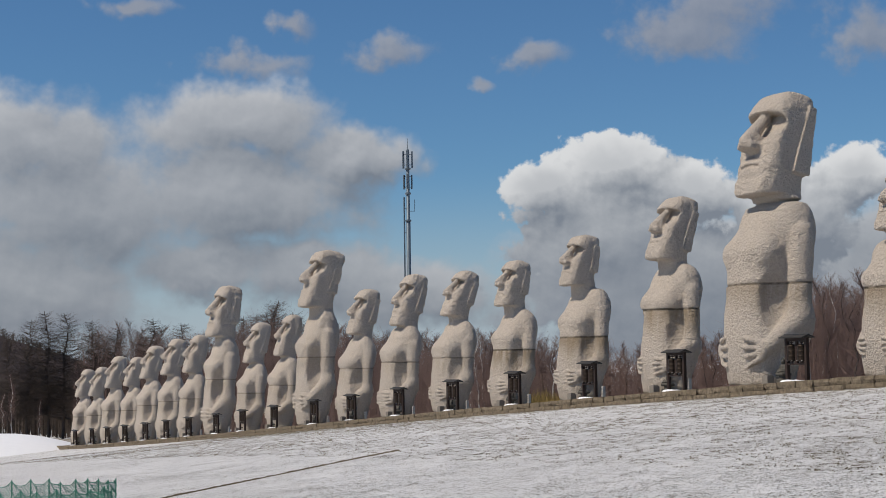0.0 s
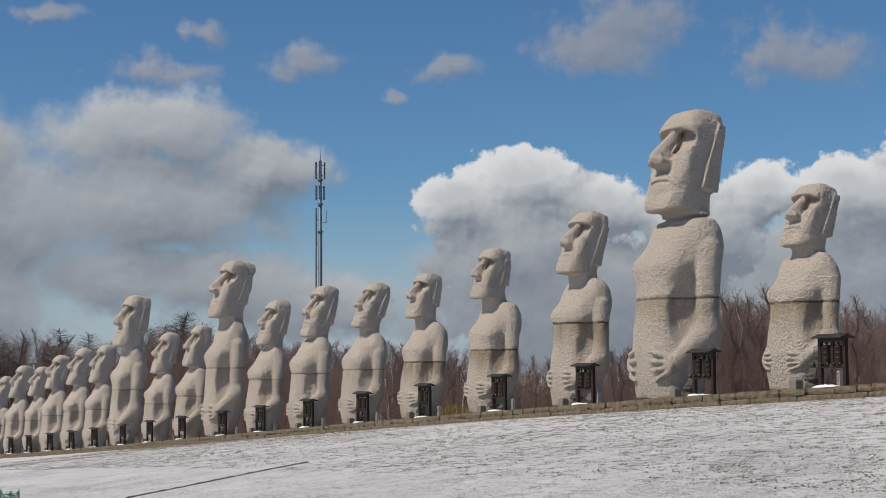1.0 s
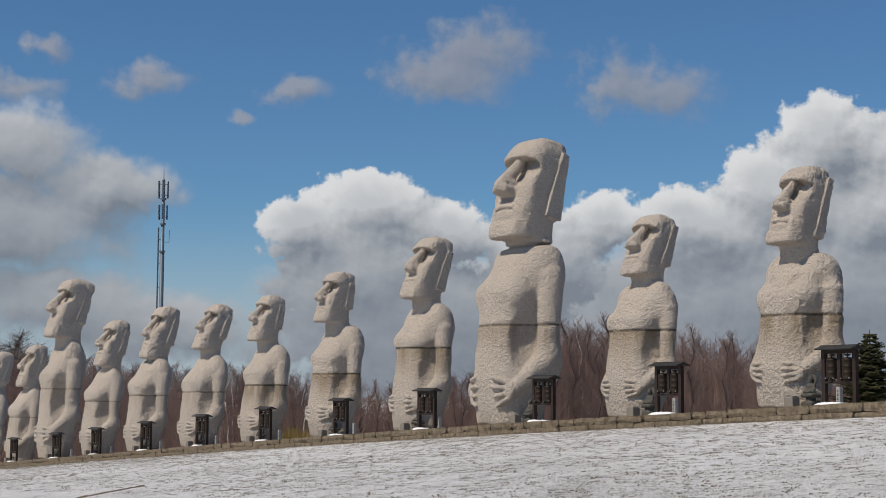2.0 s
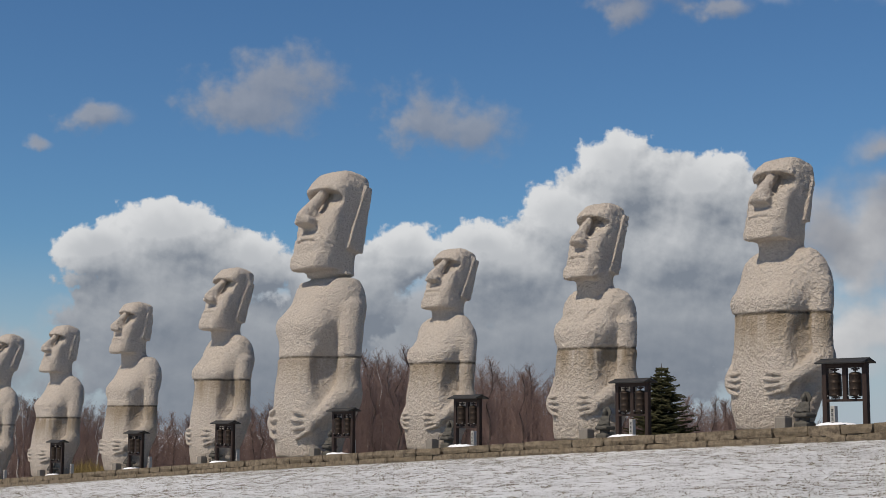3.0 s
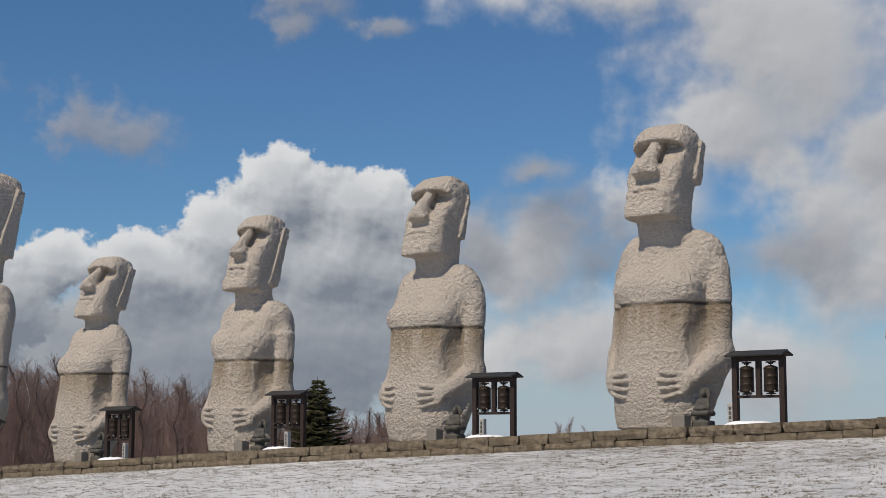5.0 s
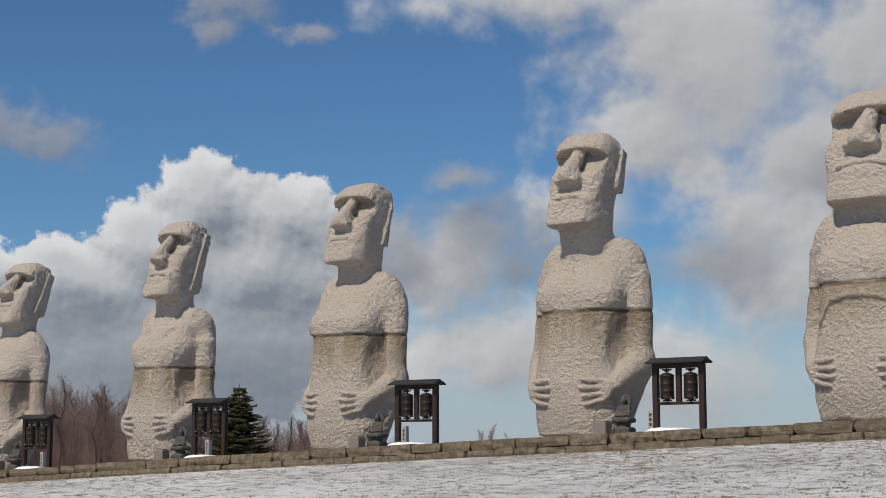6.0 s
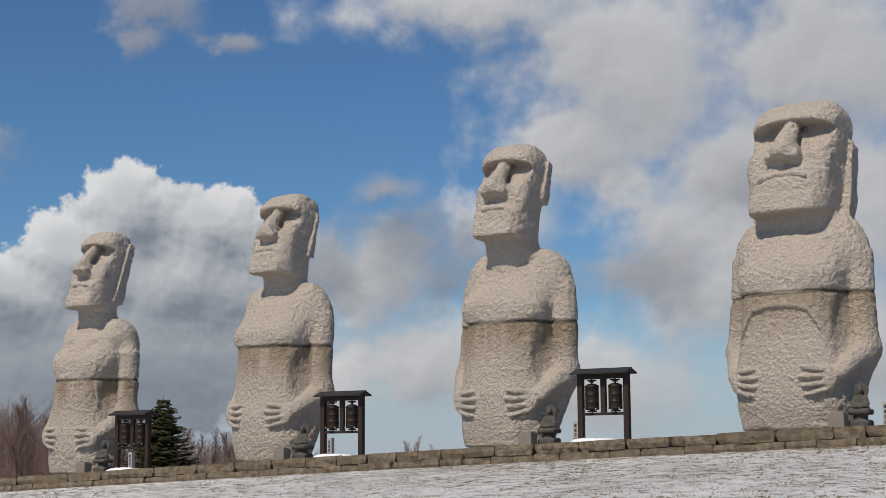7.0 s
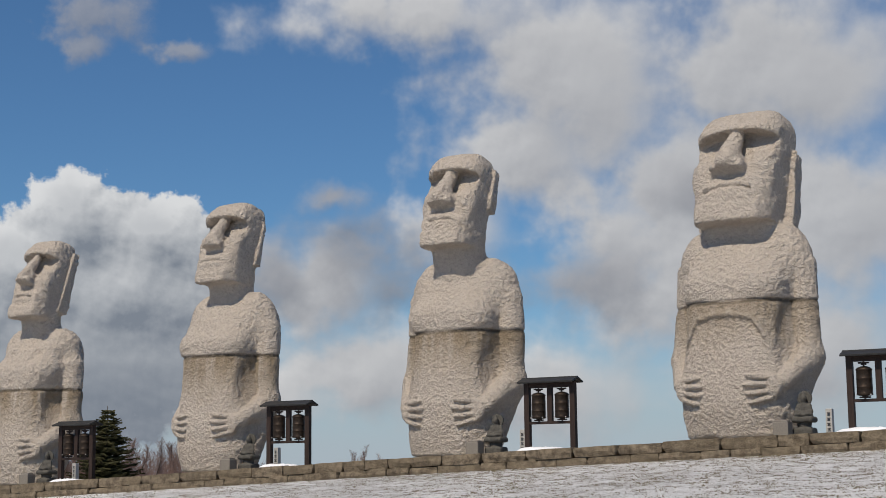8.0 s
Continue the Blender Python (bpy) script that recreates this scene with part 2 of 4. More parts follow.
BIRCH = material("white_birch_bark", lambda k, p: (k.mix(k.span(k.noise(k.vmath("MULTIPLY", p, (2, 2, 9)), 1.0), 0.55, 0.68), (0.56, 0.53, 0.49), (0.1, 0.085, 0.075)), None, 0), 0.9)
NEEDLE = material("dark_fir_needles", lambda k, p: (k.mix(k.noise(p, 6.0), (0.03, 0.03, 0.012), (0.085, 0.08, 0.032)), None, 0), 0.8)
WOODS = material("far_bare_woods", lambda k, p: (k.mix(streaks(k, p, 0.5, 0.06), (0.035, 0.026, 0.026), (0.1, 0.075, 0.072)), streaks(k, p, 0.8, 0.1), 2.0), 1.0)
SOIL = material("dry_turf", lambda k, p: (k.mix(k.noise(p, 6.0), (0.1, 0.08, 0.045), (0.25, 0.2, 0.12)), None, 0), 0.95)
STRAW = material("yellowed_grass", lambda k, p: (k.mix(k.noise(p, 3.0), (0.2, 0.14, 0.045), (0.36, 0.27, 0.11)), None, 0), 0.9)
EARTH = material("bare_earth", lambda k, p: (k.mix(k.noise(p, 9.0), (0.07, 0.055, 0.032), (0.2, 0.16, 0.1)), None, 0), 0.95)
NET = material("green_net", lambda k, p: (k.mix(k.noise(p, 3.0), (0.05, 0.22, 0.15), (0.12, 0.36, 0.26)), None, 0), 0.7)

# ---------------------------------------------------------------- mesh helpers


def mesh_of(name, verts, faces, mat=None, smooth=False):
    me = bpy.data.meshes.new(name)
    me.from_pydata(verts, [], faces)
    if mat:
        me.materials.append(mat)
    if smooth:
        me.polygons.foreach_set("use_smooth", [True] * len(me.polygons))
    me.update()
    return me


def part(name, bm, mat, parent, label="", smooth=False):
    """Links a bmesh as one mesh object under a thing or a part."""
    me = bpy.data.meshes.new(name)
    bm.to_mesh(me)
    bm.free()
    me.materials.append(mat)
    if smooth:
        me.polygons.foreach_set("use_smooth", [True] * len(me.polygons))
    ob = new(name, me)
    ob.parent = parent
    return tagged(ob, label)


def box(bm, size, at, bevel=0.0, turn=None, taper=1.0):
    """Adds a bevelled box, tapered towards its top."""
    made = bmesh.ops.create_cube(bm, size=1.0)["verts"]
    m = Matrix.Translation(at) @ (turn or Matrix()) @ Matrix.Diagonal((*size, 1))
    for v in made:
        if v.co.z > 0:
            v.co.x, v.co.y = v.co.x * taper, v.co.y * taper
        v.co = m @ v.co
    if bevel:
        edges = {e for v in made for e in v.link_edges}
        bmesh.ops.bevel(bm, geom=list(edges), offset=bevel, segments=2, affect="EDGES", profile=0.6)
    return bm


def lathe(bm, rings, sides=16, at=(0, 0, 0)):
    """A turned body from (radius, height) rings, closed at both ends."""
    loops = []
    for r, z in rings:
        loops.append([bm.verts.new((at[0] + r * math.cos(2 * math.pi * i / sides), at[1] + r * math.sin(2 * math.pi * i / sides), at[2] + z)) for i in range(sides)])
    for a, b in zip(loops, loops[1:]):
        for i in range(sides):
            bm.faces.new((a[i], a[(i + 1) % sides], b[(i + 1) % sides], b[i]))
    bm.faces.new(loops[0][::-1])
    bm.faces.new(loops[-1])
    return bm


def tube(verts, faces, a, b, ra, rb, sides=4):
    """Adds a tapered rod from a to b to plain vertex and face lists."""
    a, b = np.asarray(a, float), np.asarray(b, float)
    d = b - a
    d /= np.linalg.norm(d) + 1e-9
    s = np.cross(d, (0.3, 0.9, 0.31) if abs(d[2]) > 0.8 else (0, 0, 1.0))
    s /= np.linalg.norm(s) + 1e-9
    c = np.cross(d, s)
    n = len(verts)
    for p, r in ((a, ra), (b, rb)):
        for i in range(sides):
            w_ = 2 * math.pi * i / sides
            verts.append(tuple(p + r * (s * math.cos(w_) + c * math.sin(w_))))
    for i in range(sides):
        j = (i + 1) % sides
        faces.append((n + i, n + j, n + sides + j, n + sides + i))


def rods(a, b, ra, rb):
    """Vertices and faces of many three-sided tapered rods at once: a and b are (n, 3), ra and rb (n)."""
    d = b - a
    d = d / (np.linalg.norm(d, axis=1, keepdims=True) + 1e-9)
    s = np.cross(d, (0.31, 0.9, 0.3))
    s /= np.linalg.norm(s, axis=1, keepdims=True) + 1e-9
    c = np.cross(d, s)
    rings = []
    for p, r in ((a, ra), (b, rb)):
        for i in range(3):
            w_ = 2 * math.pi * i / 3
            rings.append(p + r[:, None] * (s * math.cos(w_) + c * math.sin(w_)))
    verts = np.stack(rings, 1).reshape(-1, 3)
    base = (np.arange(len(a)) * 6)[:, None, None]
    faces = (base + np.array([(0, 1, 4, 3), (1, 2, 5, 4), (2, 0, 3, 5)])[None]).reshape(-1, 4)
    return verts, faces


def quad_mesh(name, verts, quads, mat):
    me = bpy.data.meshes.new(name)
    me.vertices.add(len(verts))
    me.vertices.foreach_set("co", verts.astype(np.float32).ravel())
    me.loops.add(quads.size)
    me.loops.foreach_set("vertex_index", quads.astype(np.int32).ravel())
    me.polygons.add(len(quads))
    me.polygons.foreach_set("loop_start", np.arange(0, quads.size, 4, dtype=np.int32))
    me.materials.append(mat)
    me.update()
    return me


# ---------------------------------------------------------------- the lie of the land
# u runs along the row of statues, away from the camera; v is the distance behind the row's kerb
ALONG = -22.0
CA, SA = math.cos(radians(ALONG)), math.sin(radians(ALONG))


def kerb(u):
    u = min(max(u, -60.0), 190.0)
    return 27.395 + 0.0247 * u - 0.000456 * u * u


def level(u):
    """Height of the terrace on which the statues stand."""
    if u < -20:
        return level(-20) + 0.01 * math.tanh((-20 - u) / 40) * 40
    if u > 150:
        return level(150) - 0.02 * (min(u, 260) - 150)
    return EYE + 0.84008 - 0.0276021 * u - 4.064e-4 * u * u + 1.4086e-6 * u ** 3


def place(u, v):
    """World x, y of a point given along and behind the kerb."""
    w_ = kerb(u) + v
    return u * SA + w_ * CA, u * CA - w_ * SA


def facing(u):
    """The turn about z with which a thing at u faces square off the row."""
    return -(90 + ALONG) - math.degrees(math.atan(0.0247 - 0.000912 * u))


WALL_H, WALL_V = 0.36, -0.4


def ground_z(u, v):
    if v <= -0.08:
        v -= WALL_V
        return max(level(u) - WALL_H + 0.077 * v, -14.0) + 0.05 * noise.noise((u * 0.12, v * 0.12, 0)) * min(1, max(-v, 0) / 6)
    return level(u) - 0.03 if v < 7 else max(level(u) - 0.03 - 0.1 * (v - 7), level(u) - 4.5 - 0.002 * v, -14.0 + 0 * v)


# ---------------------------------------------------------------- ground
def spaced(dense, far, steps):
    """Coordinates: the dense list, then growing steps out to far on both sides."""
    lo, hi = dense[0], dense[-1]
    out = [hi + (far - hi) * ((i + 1) / steps) ** 2.2 for i in range(steps)]
    return [lo - (x - hi) for x in reversed(out)] + list(dense) + out


def build_ground():
    us = spaced([x * 1.5 for x in range(-20, 128)], 3200.0, 16)
    vs = spaced(sorted([-x * 1.2 for x in range(1, 36)] + [-0.12, -0.02, 0.5, 1.5, 3, 5, 7, 9, 13, 18, 26, 38]), 3200.0, 16)
    verts, faces, mats = [], [], []
    for u in us:
        for v in vs:
            x, y = place(u, v)
            verts.append((x, y, ground_z(u, v)))
    n = len(vs)
    for i in range(len(us) - 1):
        for j in range(n - 1):
            faces.append((i * n + j, (i + 1) * n + j, (i + 1) * n + j + 1, i * n + j + 1))
            mats.append(1 if -0.05 < vs[j + 1] <= 7.1 else 0)
    me = mesh_of("ground", verts, faces, LAWN, True)
    me.materials.append(GRAVEL)
    me.polygons.foreach_set("material_index", mats)
    me.flip_normals()
    ob = new("ground", me)
    return tagged(ob, "sloping lawn thinly dusted with snow, gravel terrace", "ground", kind="structure")


build_ground()

# ---------------------------------------------------------------- statues, as blended solids on a grid of cells


def smin(a, b, k):
    h = np.clip(0.5 + 0.5 * (b - a) / k, 0, 1)
    return b + (a - b) * h - k * h * (1 - h)


def smax(a, b, k):
    return -smin(-a, -b, k)


def ball(p, at, r):
    q = [(p[i] - at[i]) / r[i] for i in range(3)]
    d = np.sqrt(q[0] ** 2 + q[1] ** 2 + q[2] ** 2)
    return (d - 1) * min(r)


def rod(p, a, b, ra, rb):
    a, b = np.array(a, np.float32), np.array(b, np.float32)
    d = b - a
    t = np.clip(sum((p[i] - a[i]) * d[i] for i in range(3)) / float(d @ d), 0, 1)
    return np.sqrt(sum((p[i] - a[i] - t * d[i]) ** 2 for i in range(3))) - (ra + (rb - ra) * t)


def block(p, at, half, r):
    q = [np.abs(p[i] - at[i]) - (half[i] - r) for i in range(3)]
    out = np.sqrt(np.maximum(q[0], 0) ** 2 + np.maximum(q[1], 0) ** 2 + np.maximum(q[2], 0) ** 2)
    return out + np.minimum(np.maximum(np.maximum(q[0], q[1]), q[2]), 0) - r


def loft(p, zs, half_x, half_y, mid_y, power):
    """A body whose section is a rounded oblong that changes with the height."""
    z = p[2]
    a, b, c = (np.interp(z, zs, t).astype(np.float32) for t in (half_x, half_y, mid_y))
    d = (np.abs(p[0] / a) ** power + np.abs((p[1] - c) / b) ** power) ** (1 / power) - 1
    side = d * np.minimum(a, b)
    return smax(smax(side, zs[0] - z, 0.06), z - zs[-1], 0.18)


LATTICE = np.random.RandomState(5).rand(32, 32, 32).astype(np.float32) - 0.5


def lattice(p, cell, seed):
    """Smooth random values on a lattice of that cell size."""
    table = LATTICE
    p = [c + 1.37 * cell * (seed * (i + 2) % 29) for i, c in enumerate(p)]
    q = [c / cell + 40.3 for c in p]
    i = [np.floor(c).astype(np.int32) for c in q]
    f = [c - k for c, k in zip(q, i)]
    f = [c * c * (3 - 2 * c) for c in f]
    out = 0
    for dx in (0, 1):
        for dy in (0, 1):
            for dz in (0, 1):
                w_ = (f[0] if dx else 1 - f[0]) * (f[1] if dy else 1 - f[1]) * (f[2] if dz else 1 - f[2])
                out = out + w_ * table[(i[0] + dx) % 32, (i[1] + dy) % 32, (i[2] + dz) % 32]
    return out


def surface(values, origin, cell):
    """Vertices and quads of the zero level of values on a grid (surface nets)."""
    inside = values < 0
    n = values.shape
    cnt = np.zeros([k - 1 for k in n], np.int8)
    for dx in (0, 1):
        for dy in (0, 1):
            for dz in (0, 1):
                cnt += inside[dx:n[0] - 1 + dx, dy:n[1] - 1 + dy, dz:n[2] - 1 + dz]
    idx = np.argwhere((cnt > 0) & (cnt < 8))
    number = np.full(cnt.shape, -1, np.int64)
    number[tuple(idx.T)] = np.arange(len(idx))
    corner = np.array([(a, b, c) for a in (0, 1) for b in (0, 1) for c in (0, 1)])
    val = np.stack([values[tuple((idx + c).T)] for c in corner], 1)
    tot, num = np.zeros((len(idx), 3)), np.zeros(len(idx))
    for i in range(8):
        for j in range(i + 1, 8):
            if np.abs(corner[i] - corner[j]).sum() != 1:
                continue
            hit = (val[:, i] < 0) != (val[:, j] < 0)
            t = np.where(hit, val[:, i] / np.where(hit, val[:, i] - val[:, j], 1), 0)
            at = corner[i] + t[:, None] * (corner[j] - corner[i])
            tot += np.where(hit[:, None], at, 0)
            num += hit
    verts = (idx + tot / num[:, None]) * cell + np.asarray(origin)
    quads = []
    for ax in range(3):
        s0, s1 = [slice(1, -1)] * 3, [slice(1, -1)] * 3
        s0[ax], s1[ax] = slice(0, -1), slice(1, None)
        a, b = inside[tuple(s0)], inside[tuple(s1)]
        e = np.argwhere(a != b)
        flip = a[tuple(e.T)]
        e = e + 1
        e[:, ax] -= 1
        o1, o2 = np.zeros(3, int), np.zeros(3, int)
        o1[(ax + 1) % 3], o2[(ax + 2) % 3] = 1, 1
        q = np.stack([number[tuple((e - o).T)] for o in (o1 + o2, o2, o1 * 0, o1)], 1)
        q[~flip] = q[~flip][:, ::-1]
        quads.append(q)
    return verts, np.concatenate(quads)


def moai_field(p, s):
    """The solid of one statue 6.6 units high. It faces -y; its left hand is at +x."""
    k, wd, dp = s["shoulder"] / 4.3, s["width"], s["depth"]
    x, y, z = p
    m = (np.abs(x), y, z)
    # trunk: it stands forward on its base, swells at the belly and slopes back from chest to shoulders
    zs = [q * k for q in (0.0, 0.5, 1.1, 1.7, 2.3, 2.75, 3.1, 3.45, 3.8, 4.1, 4.32)]
    hx = [q * wd for q in (0.96, 1.03, 1.05, 1.01, 0.98, 0.99, 1.01, 1.0, 0.89, 0.72, 0.5)]
    front = [q * dp for q in (-0.88, -0.97, -1.0, -0.95, -0.88, -0.82, -0.79, -0.62, -0.41, -0.18, 0.04)]
    back = [q * dp for q in (0.28, 0.42, 0.54, 0.62, 0.68, 0.72, 0.75, 0.78, 0.79, 0.74, 0.6)]
    hy, my = [(b - a) / 2 for a, b in zip(front, back)], [(a + b) / 2 for a, b in zip(front, back)]
    d = loft(p, zs, hx, hy, my, 2.6)

    def belly(x_, z_):
        """The trunk's front at a height, off the middle line."""
        a, b, c = (float(np.interp(z_, zs, t)) for t in (hx, hy, my))
        return c - b * max(1 - (x_ / a) ** 2.6, 0) ** (1 / 2.6)

    # breasts, and the flank cut back in front of the arms
    d = smin(d, ball(m, (0.52 * wd, -0.52 * dp, 3.02 * k), (0.38, 0.26, 0.27)), 0.28)
    d = smax(d, -ball(m, (1.26 * wd, -0.56 * dp, (s["elbow"] + 0.62) * k), (s["hollow"] + 0.28, 0.6, 0.84)), 0.06)
    # arms: shoulder, elbow, wrist
    a0 = (1.05 * wd, 0.18 * dp, 3.4 * k)
    a1 = (1.19 * wd, 0.05 * dp, (s["elbow"] + 0.15) * k)
    hz = s["hand"] * k
    a2 = (0.93 * wd, belly(0.93 * wd, hz) + 0.06, hz + 0.1)
    d = smin(d, ball(m, (0.68 * wd, 0.22 * dp, 3.45 * k), (0.58 * wd, 0.5, 0.86 * k)), 0.14)
    arm = smin(rod(m, a0, a1, 0.31, 0.26), rod(m, a1, a2, 0.28, 0.19), 0.16)
    hip = rod(m, (1.02 * wd, 0.08 * dp, (s["elbow"] - 0.1) * k), (0.78 * wd, -0.22 * dp, 0.3 * k), 0.34, 0.3)
    d = smin(d, smin(arm, hip, 0.2), 0.035)
    # hands with four fingers laid on the belly
    palm = ball(m, (0.82 * wd, belly(0.82 * wd, hz) + 0.02, hz), (0.2, 0.13, 0.27))
    for i in range(4):
        h, tip = hz + 0.18 - 0.125 * i, s["reach"] * wd + 0.05 * abs(i - 1)
        end = h + s["fan"] * (1.5 - i) * 0.05 - 0.03
        mid = (0.82 * wd + tip) / 2
        joint = (mid, belly(mid, h) - 0.04, (h + end) / 2)
        palm = smin(palm, rod(m, (0.82 * wd, belly(0.82 * wd, h) - 0.035, h), joint, 0.07, 0.064), 0.015)
        palm = smin(palm, rod(m, joint, (tip, belly(tip, end) - 0.02, end), 0.066, 0.05), 0.012)
    d = smin(d, palm, 0.02)
    if s["arch"]:
        # a raised belt that bows up under the joint and runs down to the wrists
        face = np.clip((0.88 - np.abs(x)) / 0.1, 0, 1) * (y < -0.3)
        bow = z - s["joint"] + 0.26 + 0.28 * x * x + 1.7 * np.maximum(np.abs(x) - 0.55, 0) ** 1.2
        d = d - 0.075 * face * np.exp(-(bow / 0.055) ** 2) - 0.03 * face * np.clip(bow / 0.05, 0, 1) * (z < s["joint"])
    # neck
    nk, hw, hd = s["neck"], s["head_w"], s["head_d"]
    hy0 = s["head_y"]
    d = smin(d, loft(p, [3.4 * k, s["jaw"] - 0.4, s["jaw"] + 0.5], [0.66 * nk, 0.53 * nk * hw, 0.54 * nk * hw], [0.5 * nk, 0.38 * nk * hd, 0.4 * nk * hd],
                     [0.24 + hy0 * 0.4, 0.2 + hy0 * 0.7, 0.16 + hy0], 2.8), 0.08)
    # head, tilted back about the jaw
    c, n = math.cos(radians(s["tilt"])), math.sin(radians(s["tilt"]))
    jz, hh = s["jaw"], s["top"] - s["jaw"]
    yy, zz = y - hy0, z - jz
    q = (x, yy * c - zz * n, yy * n + zz * c)
    mq = (np.abs(q[0]), q[1], q[2])
    f = hh / 2.2 / c
    bz, cr = s["brow"] * f, s["crown"]
    hzs = [-0.05, 0.3 * f, 0.9 * f, 1.3 * f, bz, 1.92 * f, 2.08 * f, 2.2 * f]
    g = loft(q, hzs, [t * hw for t in (0.58, 0.62, 0.645, 0.66, 0.68, 0.65 * cr, 0.58 * cr, 0.44 * cr)], [t * hd for t in (0.56, 0.55, 0.53, 0.52, 0.56, 0.5 * cr, 0.42 * cr, 0.28 * cr)],
             [t * hd for t in (-0.1, -0.09, -0.03, 0.0, -0.02, 0.03, 0.07, 0.1)], s["square"])
    # the jaw's underside rises towards the neck
    g = smax(g, -q[2] + 0.16 * (q[1] + 0.66 * hd) - 0.02, 0.04)
    face = -0.54 * hd
    # the sockets are cut in under an arched brow and run out onto the cheeks
    arch = bz - 0.04 - 0.26 * (q[0] / hw) ** 2
    foot = bz - 0.7 * f
    depth = s["socket"] * np.clip((q[2] - foot) / (bz - foot), 0, 1) ** 0.55
    air = smax(smax(q[1] - face - depth, q[2] - arch, 0.025), mq[0] - 0.63 * hw, 0.1)
    g = smax(g, -smax(air, foot - q[2], 0.05), 0.03)
    g = smin(g, ball(mq, (0.4 * hw, face + 0.14, bz - 0.78 * f), (0.24 * hw, 0.17, 0.34 * f)), 0.14)
    # nose: a straight ridge that widens to a flat-cut tip
    nw, nl = s["nose_w"], s["nose"]
    tip = s["tip"] * f
    nose = rod(q, (0, face + 0.16, bz - 0.1 * f), (0, face - nl + 0.05, tip + 0.2), 0.105 * nw, 0.15 * nw)
    nose = smin(nose, block(mq, (0, face - nl + 0.17, tip + 0.1), (0.24 * nw, 0.21, 0.13), 0.09), 0.08)
    nose = smin(nose, block(mq, (0, face + 0.05, tip + 0.2), (0.17 * nw, 0.2, 0.2), 0.08), 0.08)
    nose = smax(nose, (tip - q[2]) - 0.15 * (q[1] - face), 0.03)
    g = smin(g, nose, 0.05)
    # mouth: a low swelling with a thin drooping line, and the chin
    mz = s["mouth"] * f
    g = smin(g, ball(q, (0, face - 0.02, mz - 0.02), (0.44 * hw, 0.14, 0.2 * f)), 0.12)
    g = smin(g, block(q, (0, face + 0.06, 0.17 * f), (0.5 * hw, 0.18, 0.15 * f), 0.1), 0.1)
    wide = np.clip((s["lip"] * hw - mq[0]) / 0.05, 0, 1) * (q[1] < -0.2)
    droop = q[2] - mz - 0.02 + 0.28 * q[0] ** 2
    g = g + wide * (0.05 * np.exp(-(droop / 0.026) ** 2) - 0.025 * np.exp(-((droop - 0.07) / 0.04) ** 2))
    # ears: long slabs with a raised front rim
    e0, e1 = s["ear"]
    ez, lean = (e0 + e1) / 2 * f, s["ear_lean"]
    edge = mq[1] - s["ear_w"] * hd - lean * (q[2] - ez)
    high, out = (e1 - e0) / 2 * f, s["ear_out"]
    rim = out * (0.4 + 0.6 * np.exp(-(edge / 0.08) ** 2)) + 0.66 * hw
    ear = smax(smax(mq[0] - rim, -edge, 0.02), smax(np.abs(q[2] - ez) - high, mq[1] - s["ear_end"] * hd, 0.05), 0.03)
    g = smin(g, ear, 0.03)
    return smin(d, g, 0.05)


BASE = dict(height=6.6, shoulder=4.3, width=1.0, depth=1.0, elbow=1.5, hand=0.95, fan=1.0, reach=0.36, neck=1.06, tilt=12.0, jaw=4.42, top=6.62, head_w=1.0, head_d=1.0, head_y=0.0,
            square=3.7, socket=0.36, brow=1.72, nose=0.3, hollow=0.2, arch=False, nose_w=1.2, tip=0.8, mouth=0.5, lip=0.34, ear=(0.65, 1.75), ear_out=0.08, ear_w=0.1, ear_end=0.47, ear_lean=0.1,
            joint=2.75, cell=0.045, rough=1.0, turn=0.0, stain=1.0, crack=0.0, crown=1.0, chips=0.0)


